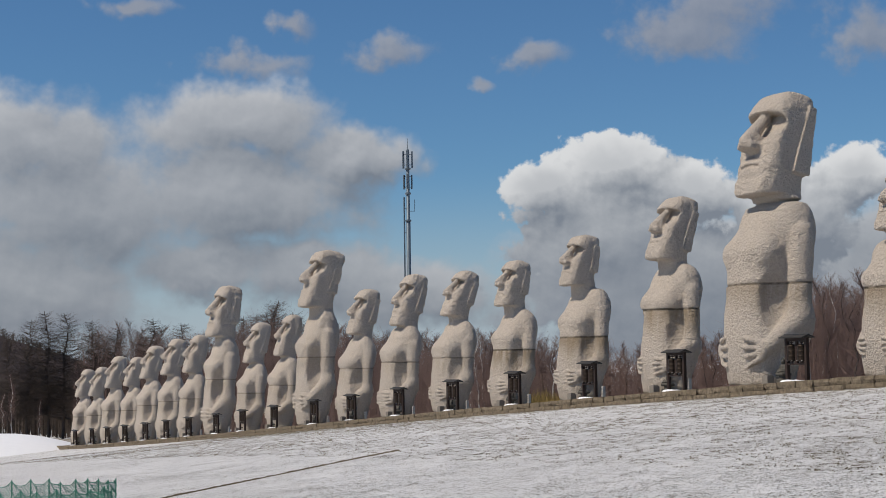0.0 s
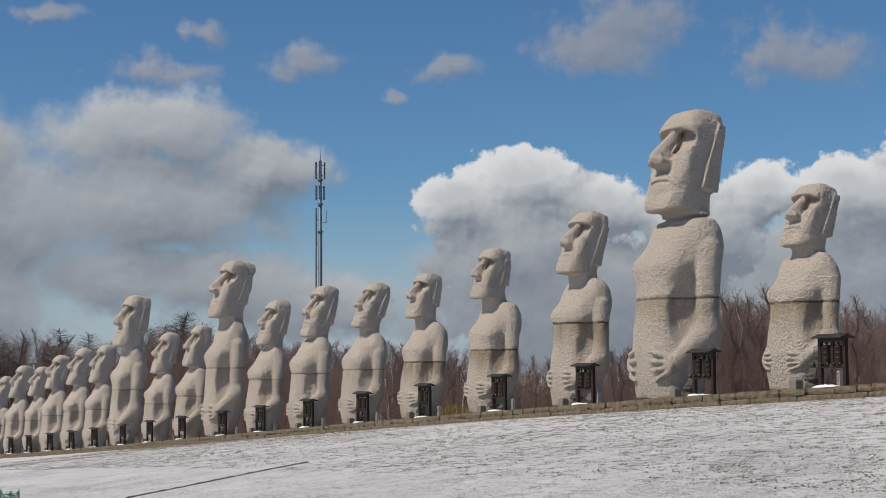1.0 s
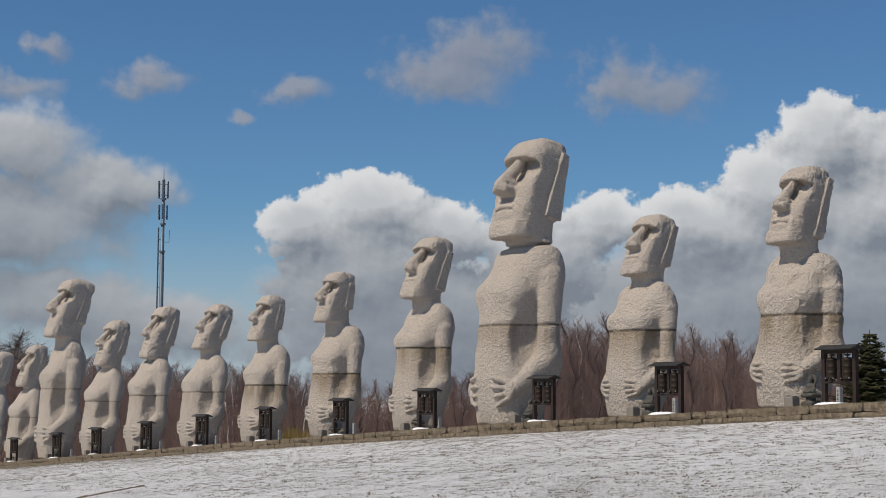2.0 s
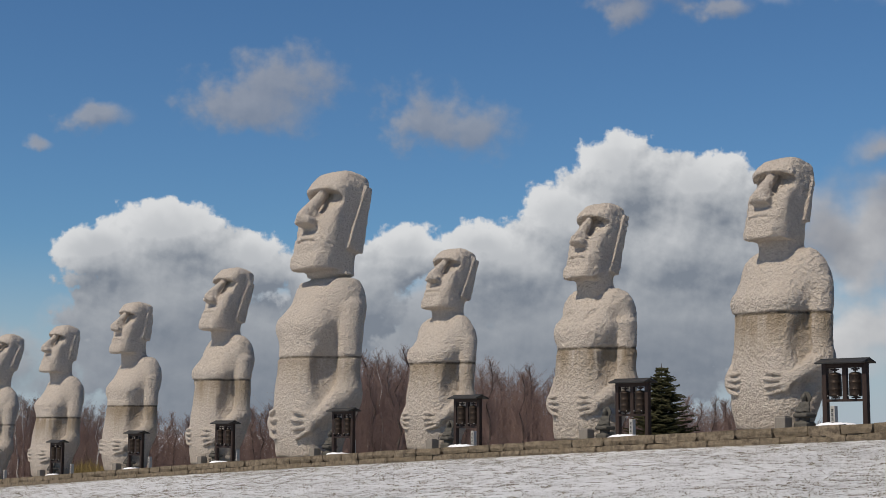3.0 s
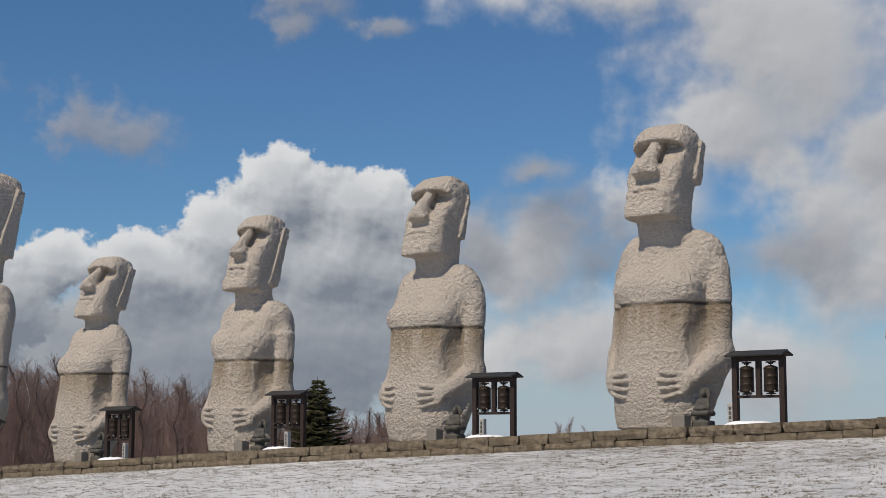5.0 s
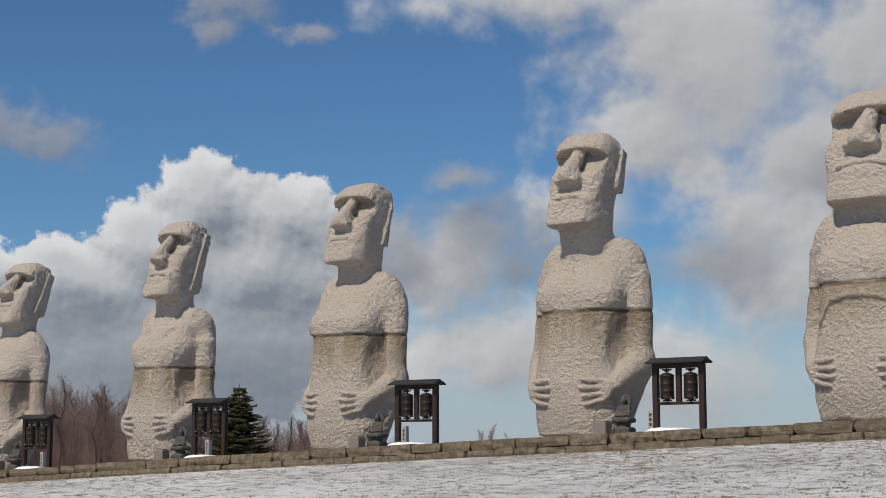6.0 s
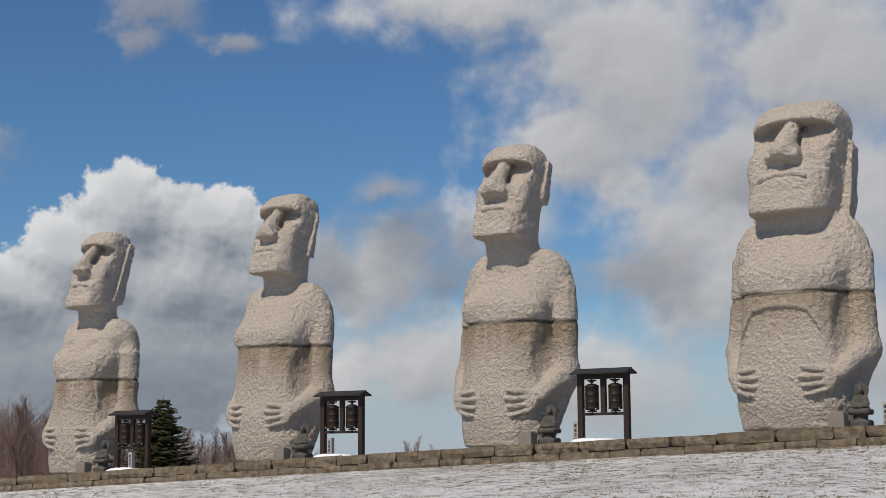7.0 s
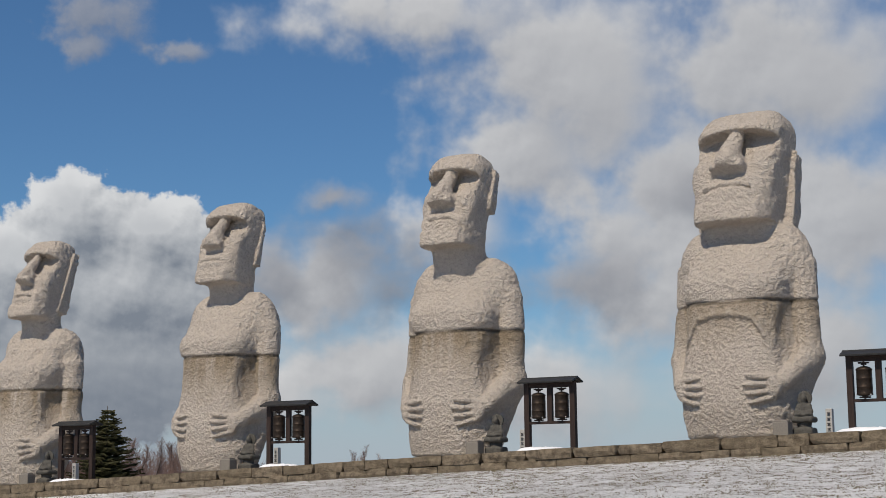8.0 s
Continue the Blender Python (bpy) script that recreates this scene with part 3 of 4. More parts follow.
def build_moai(u, label, **given):
    s = dict(BASE)
    s.update(given)
    unit = s["height"] / 6.6
    cell = s["cell"] / unit
    lo, hi = (-1.9 * s["width"], -1.75, -0.25), (1.9 * s["width"], 1.85, 7.0)
    seed = int(u * 7)

    def field(p):
        q = (p[0] + lattice(p, 0.9, seed) * 0.06, p[1] + lattice(p, 0.8, seed + 1) * 0.06, p[2])
        d = moai_field(q, s)
        # the fingers are dressed smoother than the rest
        dressed = np.clip((-p[1] - 0.4) / 0.2, 0, 1) * np.clip(1.5 - np.abs(p[2] - s["hand"] * s["shoulder"] / 4.3) / 0.3, 0, 1)
        d = d + s["rough"] * (1 - 0.85 * dressed) * (lattice(p, 0.3, seed + 2) * 0.026 + np.abs(lattice(p, 0.11, seed + 3)) * 0.05)
        if s["chips"]:
            d = d + s["chips"] * np.maximum(lattice(p, 0.42, seed + 5) - 0.08, 0) * np.clip((p[2] - 2.6) / 0.4, 0, 1) * np.clip((s["jaw"] - p[2]) / 0.2, 0, 1)
        # the upper block overhangs the lower by a little, with an open joint between them
        d = d + 0.036 * np.exp(-((p[2] - s["joint"]) / 0.028) ** 2) + np.where(p[2] < s["joint"], 0.01, 0.0)
        if s["crack"]:
            d = d + s["crack"] * np.exp(-((p[2] - s["jaw"] + 0.06) / 0.04) ** 2)
        return np.maximum(d, -0.15 - p[2])

    # first a coarse look at blocks of four cells, then only the blocks near the surface
    n = [int((b - a) / cell / 4) + 1 for a, b in zip(lo, hi)]
    mid = np.indices(n).reshape(3, -1)
    centre = [(lo[i] + (mid[i] * 4 + 1.5) * cell).astype(np.float32) for i in range(3)]
    rough = np.concatenate([field([c[i:i + 40000] for c in centre]) for i in range(0, len(centre[0]), 40000)])
    near = np.flatnonzero(np.abs(rough) < 5.0 * cell + 0.05)
    v = np.repeat(np.repeat(np.repeat(np.where(rough < 0, -1.0, 1.0).astype(np.float32).reshape(n), 4, 0), 4, 1), 4, 2)
    step = np.indices((4, 4, 4)).reshape(3, -1)
    cells = [(mid[i][near][:, None] * 4 + step[i][None]).ravel() for i in range(3)]
    pts = [(lo[i] + cells[i] * cell).astype(np.float32) for i in range(3)]
    v[tuple(cells)] = np.concatenate([field([c[i:i + 40000] for c in pts]) for i in range(0, len(pts[0]), 40000)])
    verts, quads = surface(v, lo, cell)
    verts *= unit
    me = quad_mesh("moai_statue", verts, quads, STONE)
    me.polygons.foreach_set("use_smooth", np.ones(len(quads), bool))
    at = me.attributes.new("below_joint", "FLOAT", "POINT")
    at.data.foreach_set("value", (s["joint"] * unit - verts[:, 2]).astype(np.float32))
    at = me.attributes.new("stain", "FLOAT", "POINT")
    at.data.foreach_set("value", np.full(len(verts), s["stain"], np.float32))
    ob = new("moai_statue", me)
    x, y = place(u, s.get("back", 1.4))
    ob.matrix_world = pose(x, y, level(u), 0, 0, facing(u) + s["turn"])
    return tagged(ob, label, "statue", "row of statues")



# u, height and traits of each statue, the nearest first
build_moai(10.16, "broad pale stone figure with pouting mouth and long ears", height=6.64, cell=0.03, head_w=1.38, head_d=1.28, width=1.13, depth=1.05, joint=2.66, jaw=4.1, shoulder=4.25, neck=1.1, nose=0.26, nose_w=1.6, arch=True, reach=0.4,
           socket=0.38, ear=(0.15, 1.5), ear_out=0.13, ear_w=0.12, ear_end=0.5, ear_lean=0.02, hand=0.98, elbow=1.45, tilt=13, head_y=0.08, mouth=0.58, lip=0.4, tip=0.86, brow=1.7, turn=-5, stain=0.8)
build_moai(16.70, "pale stone figure with a straight nose and stern mouth", height=6.74, cell=0.032, width=1.06, joint=2.65, jaw=4.38, shoulder=4.25, nose=0.26, nose_w=1.35, neck=1.1, head_y=-0.3, tilt=13, ear=(0.95, 1.9), ear_out=0.1, ear_w=0.16, hand=0.97, elbow=1.45, turn=-3)
build_moai(23.31, "pale stone figure with small knobbly ears", height=6.59, cell=0.034, width=1.06, depth=1.02, joint=2.77, jaw=4.45, shoulder=4.35, head_y=-0.1, tilt=12, ear=(0.6, 1.75), ear_w=0.16, ear_end=0.36, nose=0.28, hand=1.12, turn=-3)
build_moai(29.71, "battered stone figure with a chipped shoulder", height=6.51, cell=0.036, width=1.04, joint=2.51, jaw=4.32, shoulder=4.2, rough=1.5, chips=0.3, head_w=0.96, head_y=-0.1, ear=(0.3, 1.95), ear_out=0.1, square=3.2, tilt=14, hand=1.02, nose=0.3)
build_moai(36.30, "small pale stone figure with slanting ears", height=6.18, cell=0.038, joint=2.79, jaw=4.47, shoulder=4.35, tilt=15, ear_lean=0.15, ear=(0.5, 1.9), head_y=0.12, width=1.06, depth=1.05)
build_moai(42.75, "giant stone figure with a dark neck joint", height=9.8, cell=0.046, joint=2.25, jaw=4.15, shoulder=4.2, nose=0.33, tilt=11, ear=(0.5, 1.9), head_w=1.1, head_y=0.06, ear_lean=0.15, depth=1.0, width=0.88, hand=0.8, elbow=1.4, fan=1.8, rough=0.8, mouth=0.55, tip=0.84, crack=0.09, stain=0.7)
build_moai(49.01, "slim pale stone figure with hollow cheeks", height=7.28, cell=0.046, joint=2.8, jaw=4.35, shoulder=4.3, tilt=15, head_y=-0.12, width=0.98, depth=0.98, ear=(0.45, 1.75))
build_moai(55.73, "pale stone figure with a heavy jaw", height=6.79, cell=0.048, joint=2.53, jaw=4.5, shoulder=4.45, tilt=9, head_y=-0.26, width=1.05, depth=1.08)
build_moai(62.26, "pale stone figure with flat crown and narrow shoulders", height=6.57, cell=0.05, joint=2.57, jaw=4.45, shoulder=4.35, tilt=11, head_y=-0.18, width=1.06, depth=1.08)
build_moai(68.80, "pale stone figure with raised chin", height=6.9, stain=0.35, rough=1.5, cell=0.053, joint=2.55, jaw=4.36, shoulder=4.2, tilt=17, head_y=0.05, width=1.08, depth=1.1)
build_moai(75.58, "pale stone figure standing before the far mast", height=7.57, stain=0.35, rough=1.5, cell=0.056, joint=2.54, jaw=4.1, shoulder=4.2, tilt=13, head_y=0.2, nose=0.3)
build_moai(81.93, "pale stone figure with slit ears", height=7.49, stain=0.35, rough=1.5, cell=0.06, joint=2.65, jaw=4.25, shoulder=4.2, tilt=12, head_y=0.18)
build_moai(88.43, "very tall stone figure with a flat head", height=10.59, stain=0.35, rough=1.5, cell=0.065, joint=2.57, jaw=4.35, shoulder=4.3, width=0.76, depth=0.84, tilt=13, head_y=-0.03, square=4.6, crown=1.08)
build_moai(94.59, "weathered stone figure with long nose", height=7.29, stain=0.35, rough=1.5, cell=0.07, joint=2.53, jaw=4.1, shoulder=4.1, nose=0.32, head_y=0.1)
build_moai(100.9, "weathered stone figure with sunken eyes", height=7.4, stain=0.35, rough=1.5, cell=0.07, joint=2.35, jaw=4.05, shoulder=4.1, head_y=0.1)
build_moai(107.77, "tall weathered stone figure with square head", height=10.71, stain=0.35, rough=1.5, cell=0.075, joint=2.45, jaw=4.25, shoulder=4.25, width=0.74, depth=0.82, tilt=10, head_y=0.0)
for u_, h_, j_ in ((114.73, 7.75, 4.05), (120.47, 7.93, 4.12), (126.51, 7.86, 4.2), (131.84, 7.28, 4.25), (137.66, 7.77, 4.1), (143.34, 7.16, 4.0), (148.21, 7.22, 4.08)):
    build_moai(u_, "distant weathered stone figure in the row", height=h_, stain=0.35, rough=1.5, jaw=j_, shoulder=j_, cell=0.085, joint=2.5, depth=0.95, width=0.92)

# ---------------------------------------------------------------- prayer wheel stands
STANDS = [7.16, 13.83, 20.42, 26.87, 33.35, 39.41, 46.47, 52.84, 59.45, 65.96, 72.56, 79.27, 85.24, 92.42, 98.75, 104.57, 111.18, 117.03, 122.86, 128.92, 134.47, 139.57, 145.54]


def build_stand():
    """Two bronze prayer wheels in a timber frame under a small gabled roof; it faces -y."""
    top = new("prayer_wheel_stand")
    tagged(top, "dark timber stand holding two bronze prayer wheels", "prayer wheels", "prayer wheel stands along the wall")
    for x in (-0.52, 0.52):
        part("post", box(bmesh.new(), (0.115, 0.115, 1.4), (x, 0, 0.66), 0.008), WOOD, top)
    part("middle_post", box(bmesh.new(), (0.11, 0.08, 0.8), (0, 0, 0.95), 0.006), WOOD, top)
    part("top_beam", box(bmesh.new(), (0.93, 0.1, 0.1), (0, 0, 1.3), 0.006), WOOD, top)
    part("bottom_rail", box(bmesh.new(), (0.93, 0.09, 0.055), (0, 0, 0.545), 0.005), WOOD, top)
    for side in (-1, 1):
        roof = bmesh.new()
        box(roof, (1.27, 0.26, 0.035), (0, 0.12 * side, 1.4), 0.006, Matrix.Rotation(radians(-20 * side), 4, "X"))
        part("roof_board", roof, SHEET, top)
    part("ridge_cap", box(bmesh.new(), (1.27, 0.07, 0.03), (0, 0, 1.452), 0.01), SHEET, top)
    for x in (-0.265, 0.265):
        body = bmesh.new()
        lathe(body, [(0.03, 0.62), (0.11, 0.63), (0.142, 0.64), (0.15, 0.655), (0.142, 0.67), (0.142, 0.78), (0.146, 0.785), (0.142, 0.79), (0.142, 0.93),
                     (0.146, 0.935), (0.142, 0.94), (0.14, 1.08), (0.15, 1.09), (0.146, 1.11), (0.11, 1.14), (0.05, 1.16), (0.02, 1.165)], 18, (x, 0, 0))
        wheel = part("wheel", body, BRONZE, top, "ribbed bronze prayer wheel", True)
        axle = bmesh.new()
        lathe(axle, [(0.018, 0.57), (0.018, 1.25)], 8, (x, 0, 0))
        part("axle", axle, WOOD, wheel)
        for z, flip in ((1.225, 1), (0.6, -1)):
            br = bmesh.new()
            box(br, (0.2, 0.05, 0.03), (x, 0, z), 0.006)
            box(br, (0.1, 0.05, 0.03), (x, 0, z - 0.025 * flip), 0.006)
            part("bearing", br, WOOD, wheel)
        for dx in (-0.13, 0.13):
            knob = bmesh.new()
            bmesh.ops.create_icosphere(knob, subdivisions=1, radius=0.016, matrix=Matrix.Translation((x + dx, -0.1, 0.645)))
            part("handle_knob", knob, SIGN, wheel, "pale handle knob")
    return top


def build_figurine():
    """A small seated figure on a lotus base, one plain mesh of blended solids."""
    cell = 0.018
    lo, hi = (-0.3, -0.3, -0.03), (0.3, 0.3, 0.95)
    axes = [np.arange(a, b, cell, dtype=np.float32) for a, b in zip(lo, hi)]
    p = tuple(np.meshgrid(*axes, indexing="ij"))
    m = (np.abs(p[0]), p[1], p[2])
    d = block(p, (0, 0, 0.06), (0.2, 0.18, 0.09), 0.05)
    d = smin(d, ball(p, (0, 0, 0.2), (0.14, 0.13, 0.08)), 0.02)
    d = smin(d, block(p, (0, 0, 0.3), (0.21, 0.19, 0.055), 0.05), 0.02)
    d = smin(d, ball(p, (0, -0.05, 0.39), (0.19, 0.15, 0.06)), 0.015)
    d = smin(d, ball(p, (0, 0.03, 0.5), (0.11, 0.09, 0.14)), 0.03)
    d = smin(d, rod(m, (0.1, 0.02, 0.57), (0.15, -0.03, 0.45), 0.042, 0.036), 0.02)
    d = smin(d, rod(m, (0.15, -0.03, 0.45), (0.04, -0.12, 0.44), 0.036, 0.03), 0.02)
    d = smin(d, ball(p, (0, 0.0, 0.7), (0.062, 0.066, 0.085)), 0.02)
    d = smin(d, ball(p, (0, 0.01, 0.79), (0.03, 0.03, 0.035)), 0.01)
    # a thin round halo behind the head
    d = smin(d, block((np.sqrt(p[0] ** 2 + (p[2] - 0.7) ** 2), p[1], p[2]), (0, 0.09, 0.7), (0.14, 0.022, 9.0), 0.01), 0.01)
    d = d + lattice(p, 0.05, 3) * 0.012
    verts, quads = surface(d, lo, cell)
    me = mesh_of("seated_figurine", [tuple(v) for v in verts], [tuple(int(i) for i in q) for q in quads], DARKSTONE, True)
    return tagged(new("seated_figurine", me), "small dark stone seated figure on a lotus base", "figurine", "figurines beside the statues")


def build_offering_block():
    bm = bmesh.new()
    box(bm, (0.3, 0.26, 0.3), (0, 0, 0.12), 0.015)
    top = new("offering_stone")
    tagged(top, "squared grey granite offering block on the wall", "stone block", "offering stones beside the statues")
    part("block", bm, GRANITE, top)
    lid = bmesh.new()
    box(lid, (0.24, 0.2, 0.03), (0, 0, 0.283), 0.01)
    part("slab", lid, GRANITE, top)
    return top


def build_sign_post():
    """A low four-sided post with a column of characters too small to read."""
    top = new("sign_post")
    tagged(top, "low pale grey post with dark column of writing", "sign post", "sign posts behind the stands")
    part("post", box(bmesh.new(), (0.13, 0.13, 0.56), (0, 0, 0.23), 0.01, None, 0.94), SIGN, top)
    for i in range(4):
        bar = bmesh.new()
        for j in range(3):
            box(bar, (0.06 - 0.014 * (j % 2), 0.004, 0.012), (0, -0.068, 0.43 - 0.1 * i - 0.022 * j))
        part("writing", bar, INK, top)
    return top


def build_snow_patch(seed):
    rng = random.Random(seed)
    bm = bmesh.new()
    n = 22
    ring = [[], [], []]
    for i in range(n):
        a = 2 * math.pi * i / n
        r = 1 + 0.25 * noise.noise((math.cos(a) * 1.5, math.sin(a) * 1.5, seed * 3.1))
        for j, (q, z) in enumerate(((1.0, 0.0), (0.8, 0.05), (0.4, 0.07))):
            ring[j].append(bm.verts.new((0.6 * q * r * math.cos(a), 0.26 * q * r * math.sin(a), z * (0.7 + 0.6 * rng.random()))))
    for j in (0, 1):
        for i in range(n):
            bm.faces.new((ring[j][i], ring[j][(i + 1) % n], ring[j + 1][(i + 1) % n], ring[j + 1][i]))
    bm.faces.new(ring[2])
    me = bpy.data.meshes.new("snow_patch")
    bm.to_mesh(me)
    bm.free()
    me.materials.append(SNOW)
    me.polygons.foreach_set("use_smooth", [True] * len(me.polygons))
    return tagged(new("snow_patch", me), "thin patch of leftover white snow under a stand", "snow", "snow patches under the stands")


def on_terrace(u, v, turn=0.0, dz=0.0):
    x, y = place(u, v)
    return pose(x, y, level(u) - 0.03 + dz, 0, 0, facing(u) + turn)


first = [build_stand(), build_figurine(), build_offering_block(), build_sign_post()]
patches = [build_snow_patch(i) for i in range(4)]
for i, u in enumerate(STANDS):
    spots = [(u, 0.0), (u + 1.6, 0.6), (u + 1.91, 0.23), (u + 1.33, 1.34)]
    for ob, (uu, vv) in zip(first, spots):
        m = on_terrace(uu, vv, random.uniform(-2, 2), 0.02)
        if i == 0:
            ob.matrix_world = m
        else:
            copy_thing(ob, m)
    m = on_terrace(u + 0.2, -0.05, random.uniform(-4, 4), 0.01)
    if i < 4:
        patches[i].matrix_world = m
    else:
        copy_thing(patches[i % 4], m)

# ---------------------------------------------------------------- mast


def build_mast():
    top = new("telecom_mast")
    tagged(top, "tall grey steel telecom mast with panel antennas", "mast")
    pole = bmesh.new()
    lathe(pole, [(0.42, 0), (0.4, 20), (0.36, 20.05), (0.36, 32), (0.3, 32.05), (0.27, 44), (0.1, 44.2), (0.03, 46)], 14)
    part("pole", pole, STEEL, top, "", True)
    ladder_v, ladder_f = [], []
    for x in (-0.75, -0.62):
        tube(ladder_v, ladder_f, (x, 0, 0), (x, 0, 36), 0.06, 0.06)
    for i in range(72):
        tube(ladder_v, ladder_f, (-0.75, 0, 0.3 + 0.5 * i), (-0.62, 0, 0.3 + 0.5 * i), 0.03, 0.03)
    for i in range(9):
        tube(ladder_v, ladder_f, (-0.7, 0, 2 + 4 * i), (-0.3, 0, 2 + 4 * i), 0.06, 0.06)
    ladder = new("ladder", mesh_of("ladder", ladder_v, ladder_f, STEEL))
    ladder.parent = top
    for z, r in ((44.6 - 2.2, 0.85), (38.6, 0.75)):
        for a in (20, 140, 260):
            ca, sa = math.cos(radians(a)), math.sin(radians(a))
            ant = part("antenna", box(bmesh.new(), (0.17, 0.28, 2.9 if z > 40 else 2.4), (r * ca, r * sa, z), 0.03, Matrix.Rotation(radians(a), 4, "Z")), STEEL, top)
            for dz in (-0.9, 0.9):
                br = bmesh.new()
                box(br, (r, 0.08, 0.08), (r / 2 * ca, r / 2 * sa, z + dz), 0, Matrix.Rotation(radians(a), 4, "Z"))
                part("bracket", br, STEEL, ant)
    for z in (20, 32, 36.6, 40.8):
        col = bmesh.new()
        lathe(col, [(0.5, z - 0.15), (0.52, z), (0.5, z + 0.15)], 14)
        part("collar", col, STEEL, top)
    arm = bmesh.new()
    box(arm, (1.1, 0.08, 0.08), (0.6, 0, 33.6))
    box(arm, (0.07, 0.07, 2.0), (1.1, 0, 34.6))
    part("whip_antenna", arm, STEEL, top)
    return top


def spot(az, dist):
    """World x, y at an azimuth and distance from the viewing place, and the ground's height there."""
    x, y = dist * math.sin(radians(az)), dist * math.cos(radians(az))
    u = x * SA + y * CA
    return x, y, ground_z(u, x * CA - y * SA - kerb(u))


mx, my_, mz = spot(-1.3, 255.0)
build_mast().matrix_world = pose(mx, my_, EYE + 255 * math.tan(radians(8.4)) - 46, 0, 0, 10)

# ---------------------------------------------------------------- trees


def bare_tree(seed, trunk_mat, spread, slim, larch=False, twigs=170):
    """A leafless tree 10 units high: a tapered trunk with limbs, and its twigs."""
    rng = random.Random(seed)
    tv, tf, bv, bf = [], [], [], []
    pts = [np.array((0.0, 0.0, -0.6))]
    for i in range(9):
        pts.append(np.array((rng.uniform(-0.1, 0.1) * (i + 1) ** 0.6, rng.uniform(-0.1, 0.1) * (i + 1) ** 0.6, (i + 1) * 1.1)))
    rad = [slim * (1 - i / 10.5) for i in range(10)]
    for i in range(9):
        tube(tv, tf, pts[i], pts[i + 1], rad[i], rad[i + 1], 6)

    def along(h):
        i = min(int(h / 1.1), 8)
        return pts[i] + (pts[i + 1] - pts[i]) * min(max((h - pts[i][2]) / (pts[i + 1][2] - pts[i][2]), 0), 1)

    for i in range(twigs):
        h = 1.4 + 8.3 * (i / twigs) ** 0.85 if larch else 2.2 + 7.6 * (i / twigs) ** 0.8
        a = rng.uniform(0, 2 * math.pi)
        reach = spread * (1.05 - h / 10.6) * rng.uniform(0.6, 1.15) + 0.25
        rise = rng.uniform(-0.1, 0.35) if larch else rng.uniform(0.55, 1.5)
        p = along(h)
        d = np.array((math.cos(a), math.sin(a), rise))
        d /= np.linalg.norm(d)
        r = 0.027 * (1.15 - h / 10) + 0.004
        n = 3
        for s_ in range(n):
            e = p + d * reach / n
            tube(bv, bf, p, e, r, r * 0.6, 3)
            for _ in range(5):
                t = np.array((rng.uniform(-1, 1), rng.uniform(-1, 1), rng.uniform(-0.4, 0.5) if larch else rng.uniform(0.1, 1.1)))
                t = d * 0.7 + t * 0.6
                q = p + (e - p) * rng.random()
                tip = q + t * reach * rng.uniform(0.18, 0.4)
                tube(bv, bf, q, tip, r * 0.4, 0.002, 3)
                if not larch:
                    q2 = q + (tip - q) * 0.5
                    tube(bv, bf, q2, q2 + (t + np.array((rng.uniform(-0.6, 0.6), rng.uniform(-0.6, 0.6), 0.3))) * reach * 0.16, r * 0.28, 0.002, 3)
            p, r = e, r * 0.62
            d = d + np.array((rng.uniform(-0.3, 0.3), rng.uniform(-0.3, 0.3), rng.uniform(0.0, 0.3)))
            d /= np.linalg.norm(d)
    top = new("larch_tree" if larch else "birch_tree" if trunk_mat is BIRCH else "bare_tree")
    trunk = new("trunk", mesh_of("trunk", tv, tf, trunk_mat, True))
    crown = new("crown", mesh_of("crown", bv, bf, BARK if larch else TWIG))
    trunk.parent = crown.parent = top
    return top


KINDS = []
for i in range(4):
    KINDS.append(tagged(bare_tree(20 + i, BARK, 2.1, 0.13), "leafless tree with fine reddish-brown twigs", "tree", "trees behind the statues"))
for i in range(3):
    KINDS.append(tagged(bare_tree(40 + i, BIRCH, 1.7, 0.1, False, 120), "leafless birch with slim white trunk", "tree", "trees behind the statues"))
for i in range(3):
    KINDS.append(tagged(bare_tree(60 + i, BARK, 3.3, 0.13, True, 420), "bare dark larch with level branches", "tree", "larches by the hill"))
used = set()


def plant(kind, az, dist, top_el):
    """Stands a tree where it reaches that elevation."""
    x, y, z = spot(az, dist)
    h = max(EYE + dist * math.tan(radians(top_el)) - z, 1.5) / 9.9
    fat = h * random.uniform(0.9, 1.15)
    m = pose(x, y, z, random.uniform(-2, 2), random.uniform(-2, 2), random.uniform(0, 360)) @ Matrix.Diagonal((fat, fat, h, 1))
    ob = KINDS[kind]
    if kind in used:
        ob = copy_thing(ob, pose(x, y, z))
    used.add(kind)
    ob.matrix_world = m


CREST_AZ = (-18, -14, -11, -8, -6.5, -5, -2, 2, 6.5, 10, 13, 15, 19, 22.5, 25, 27.5, 30.5)
CREST_EL = (1.6, 1.9, 1.6, 1.6, 2.3, 1.7, 1.3, 1.2, 0.7, 0.9, 2.9, 3.0, 2.6, 1.8, 1.3, 1.2, 0.7)
rt = random.Random(11)
for i in range(150):
    a = 1.0 + 29.0 * rt.random()
    back = 62 + 46 * rt.random() + max(0, 14 - a) * 2.2
    top = float(np.interp(a, CREST_AZ, CREST_EL)) * (rt.uniform(0.8, 1.05) if i % 3 else rt.uniform(0.4, 0.9)) - 0.2 * rt.random()
    plant(rt.choice((0, 1, 2, 3, 0, 1, 4, 5, 6)) if a < 20 else rt.choice((0, 1, 2, 3)), a, back + 8, top)
for i in range(60):
    a = -13.5 + 14.5 * rt.random()
    top = float(np.interp(a, CREST_AZ, CREST_EL)) * rt.uniform(0.6, 1.0) - 0.3 * rt.random()
    plant(rt.choice((0, 1, 2, 3, 4, 7, 8)), a, 185 + 40 * rt.random(), top)
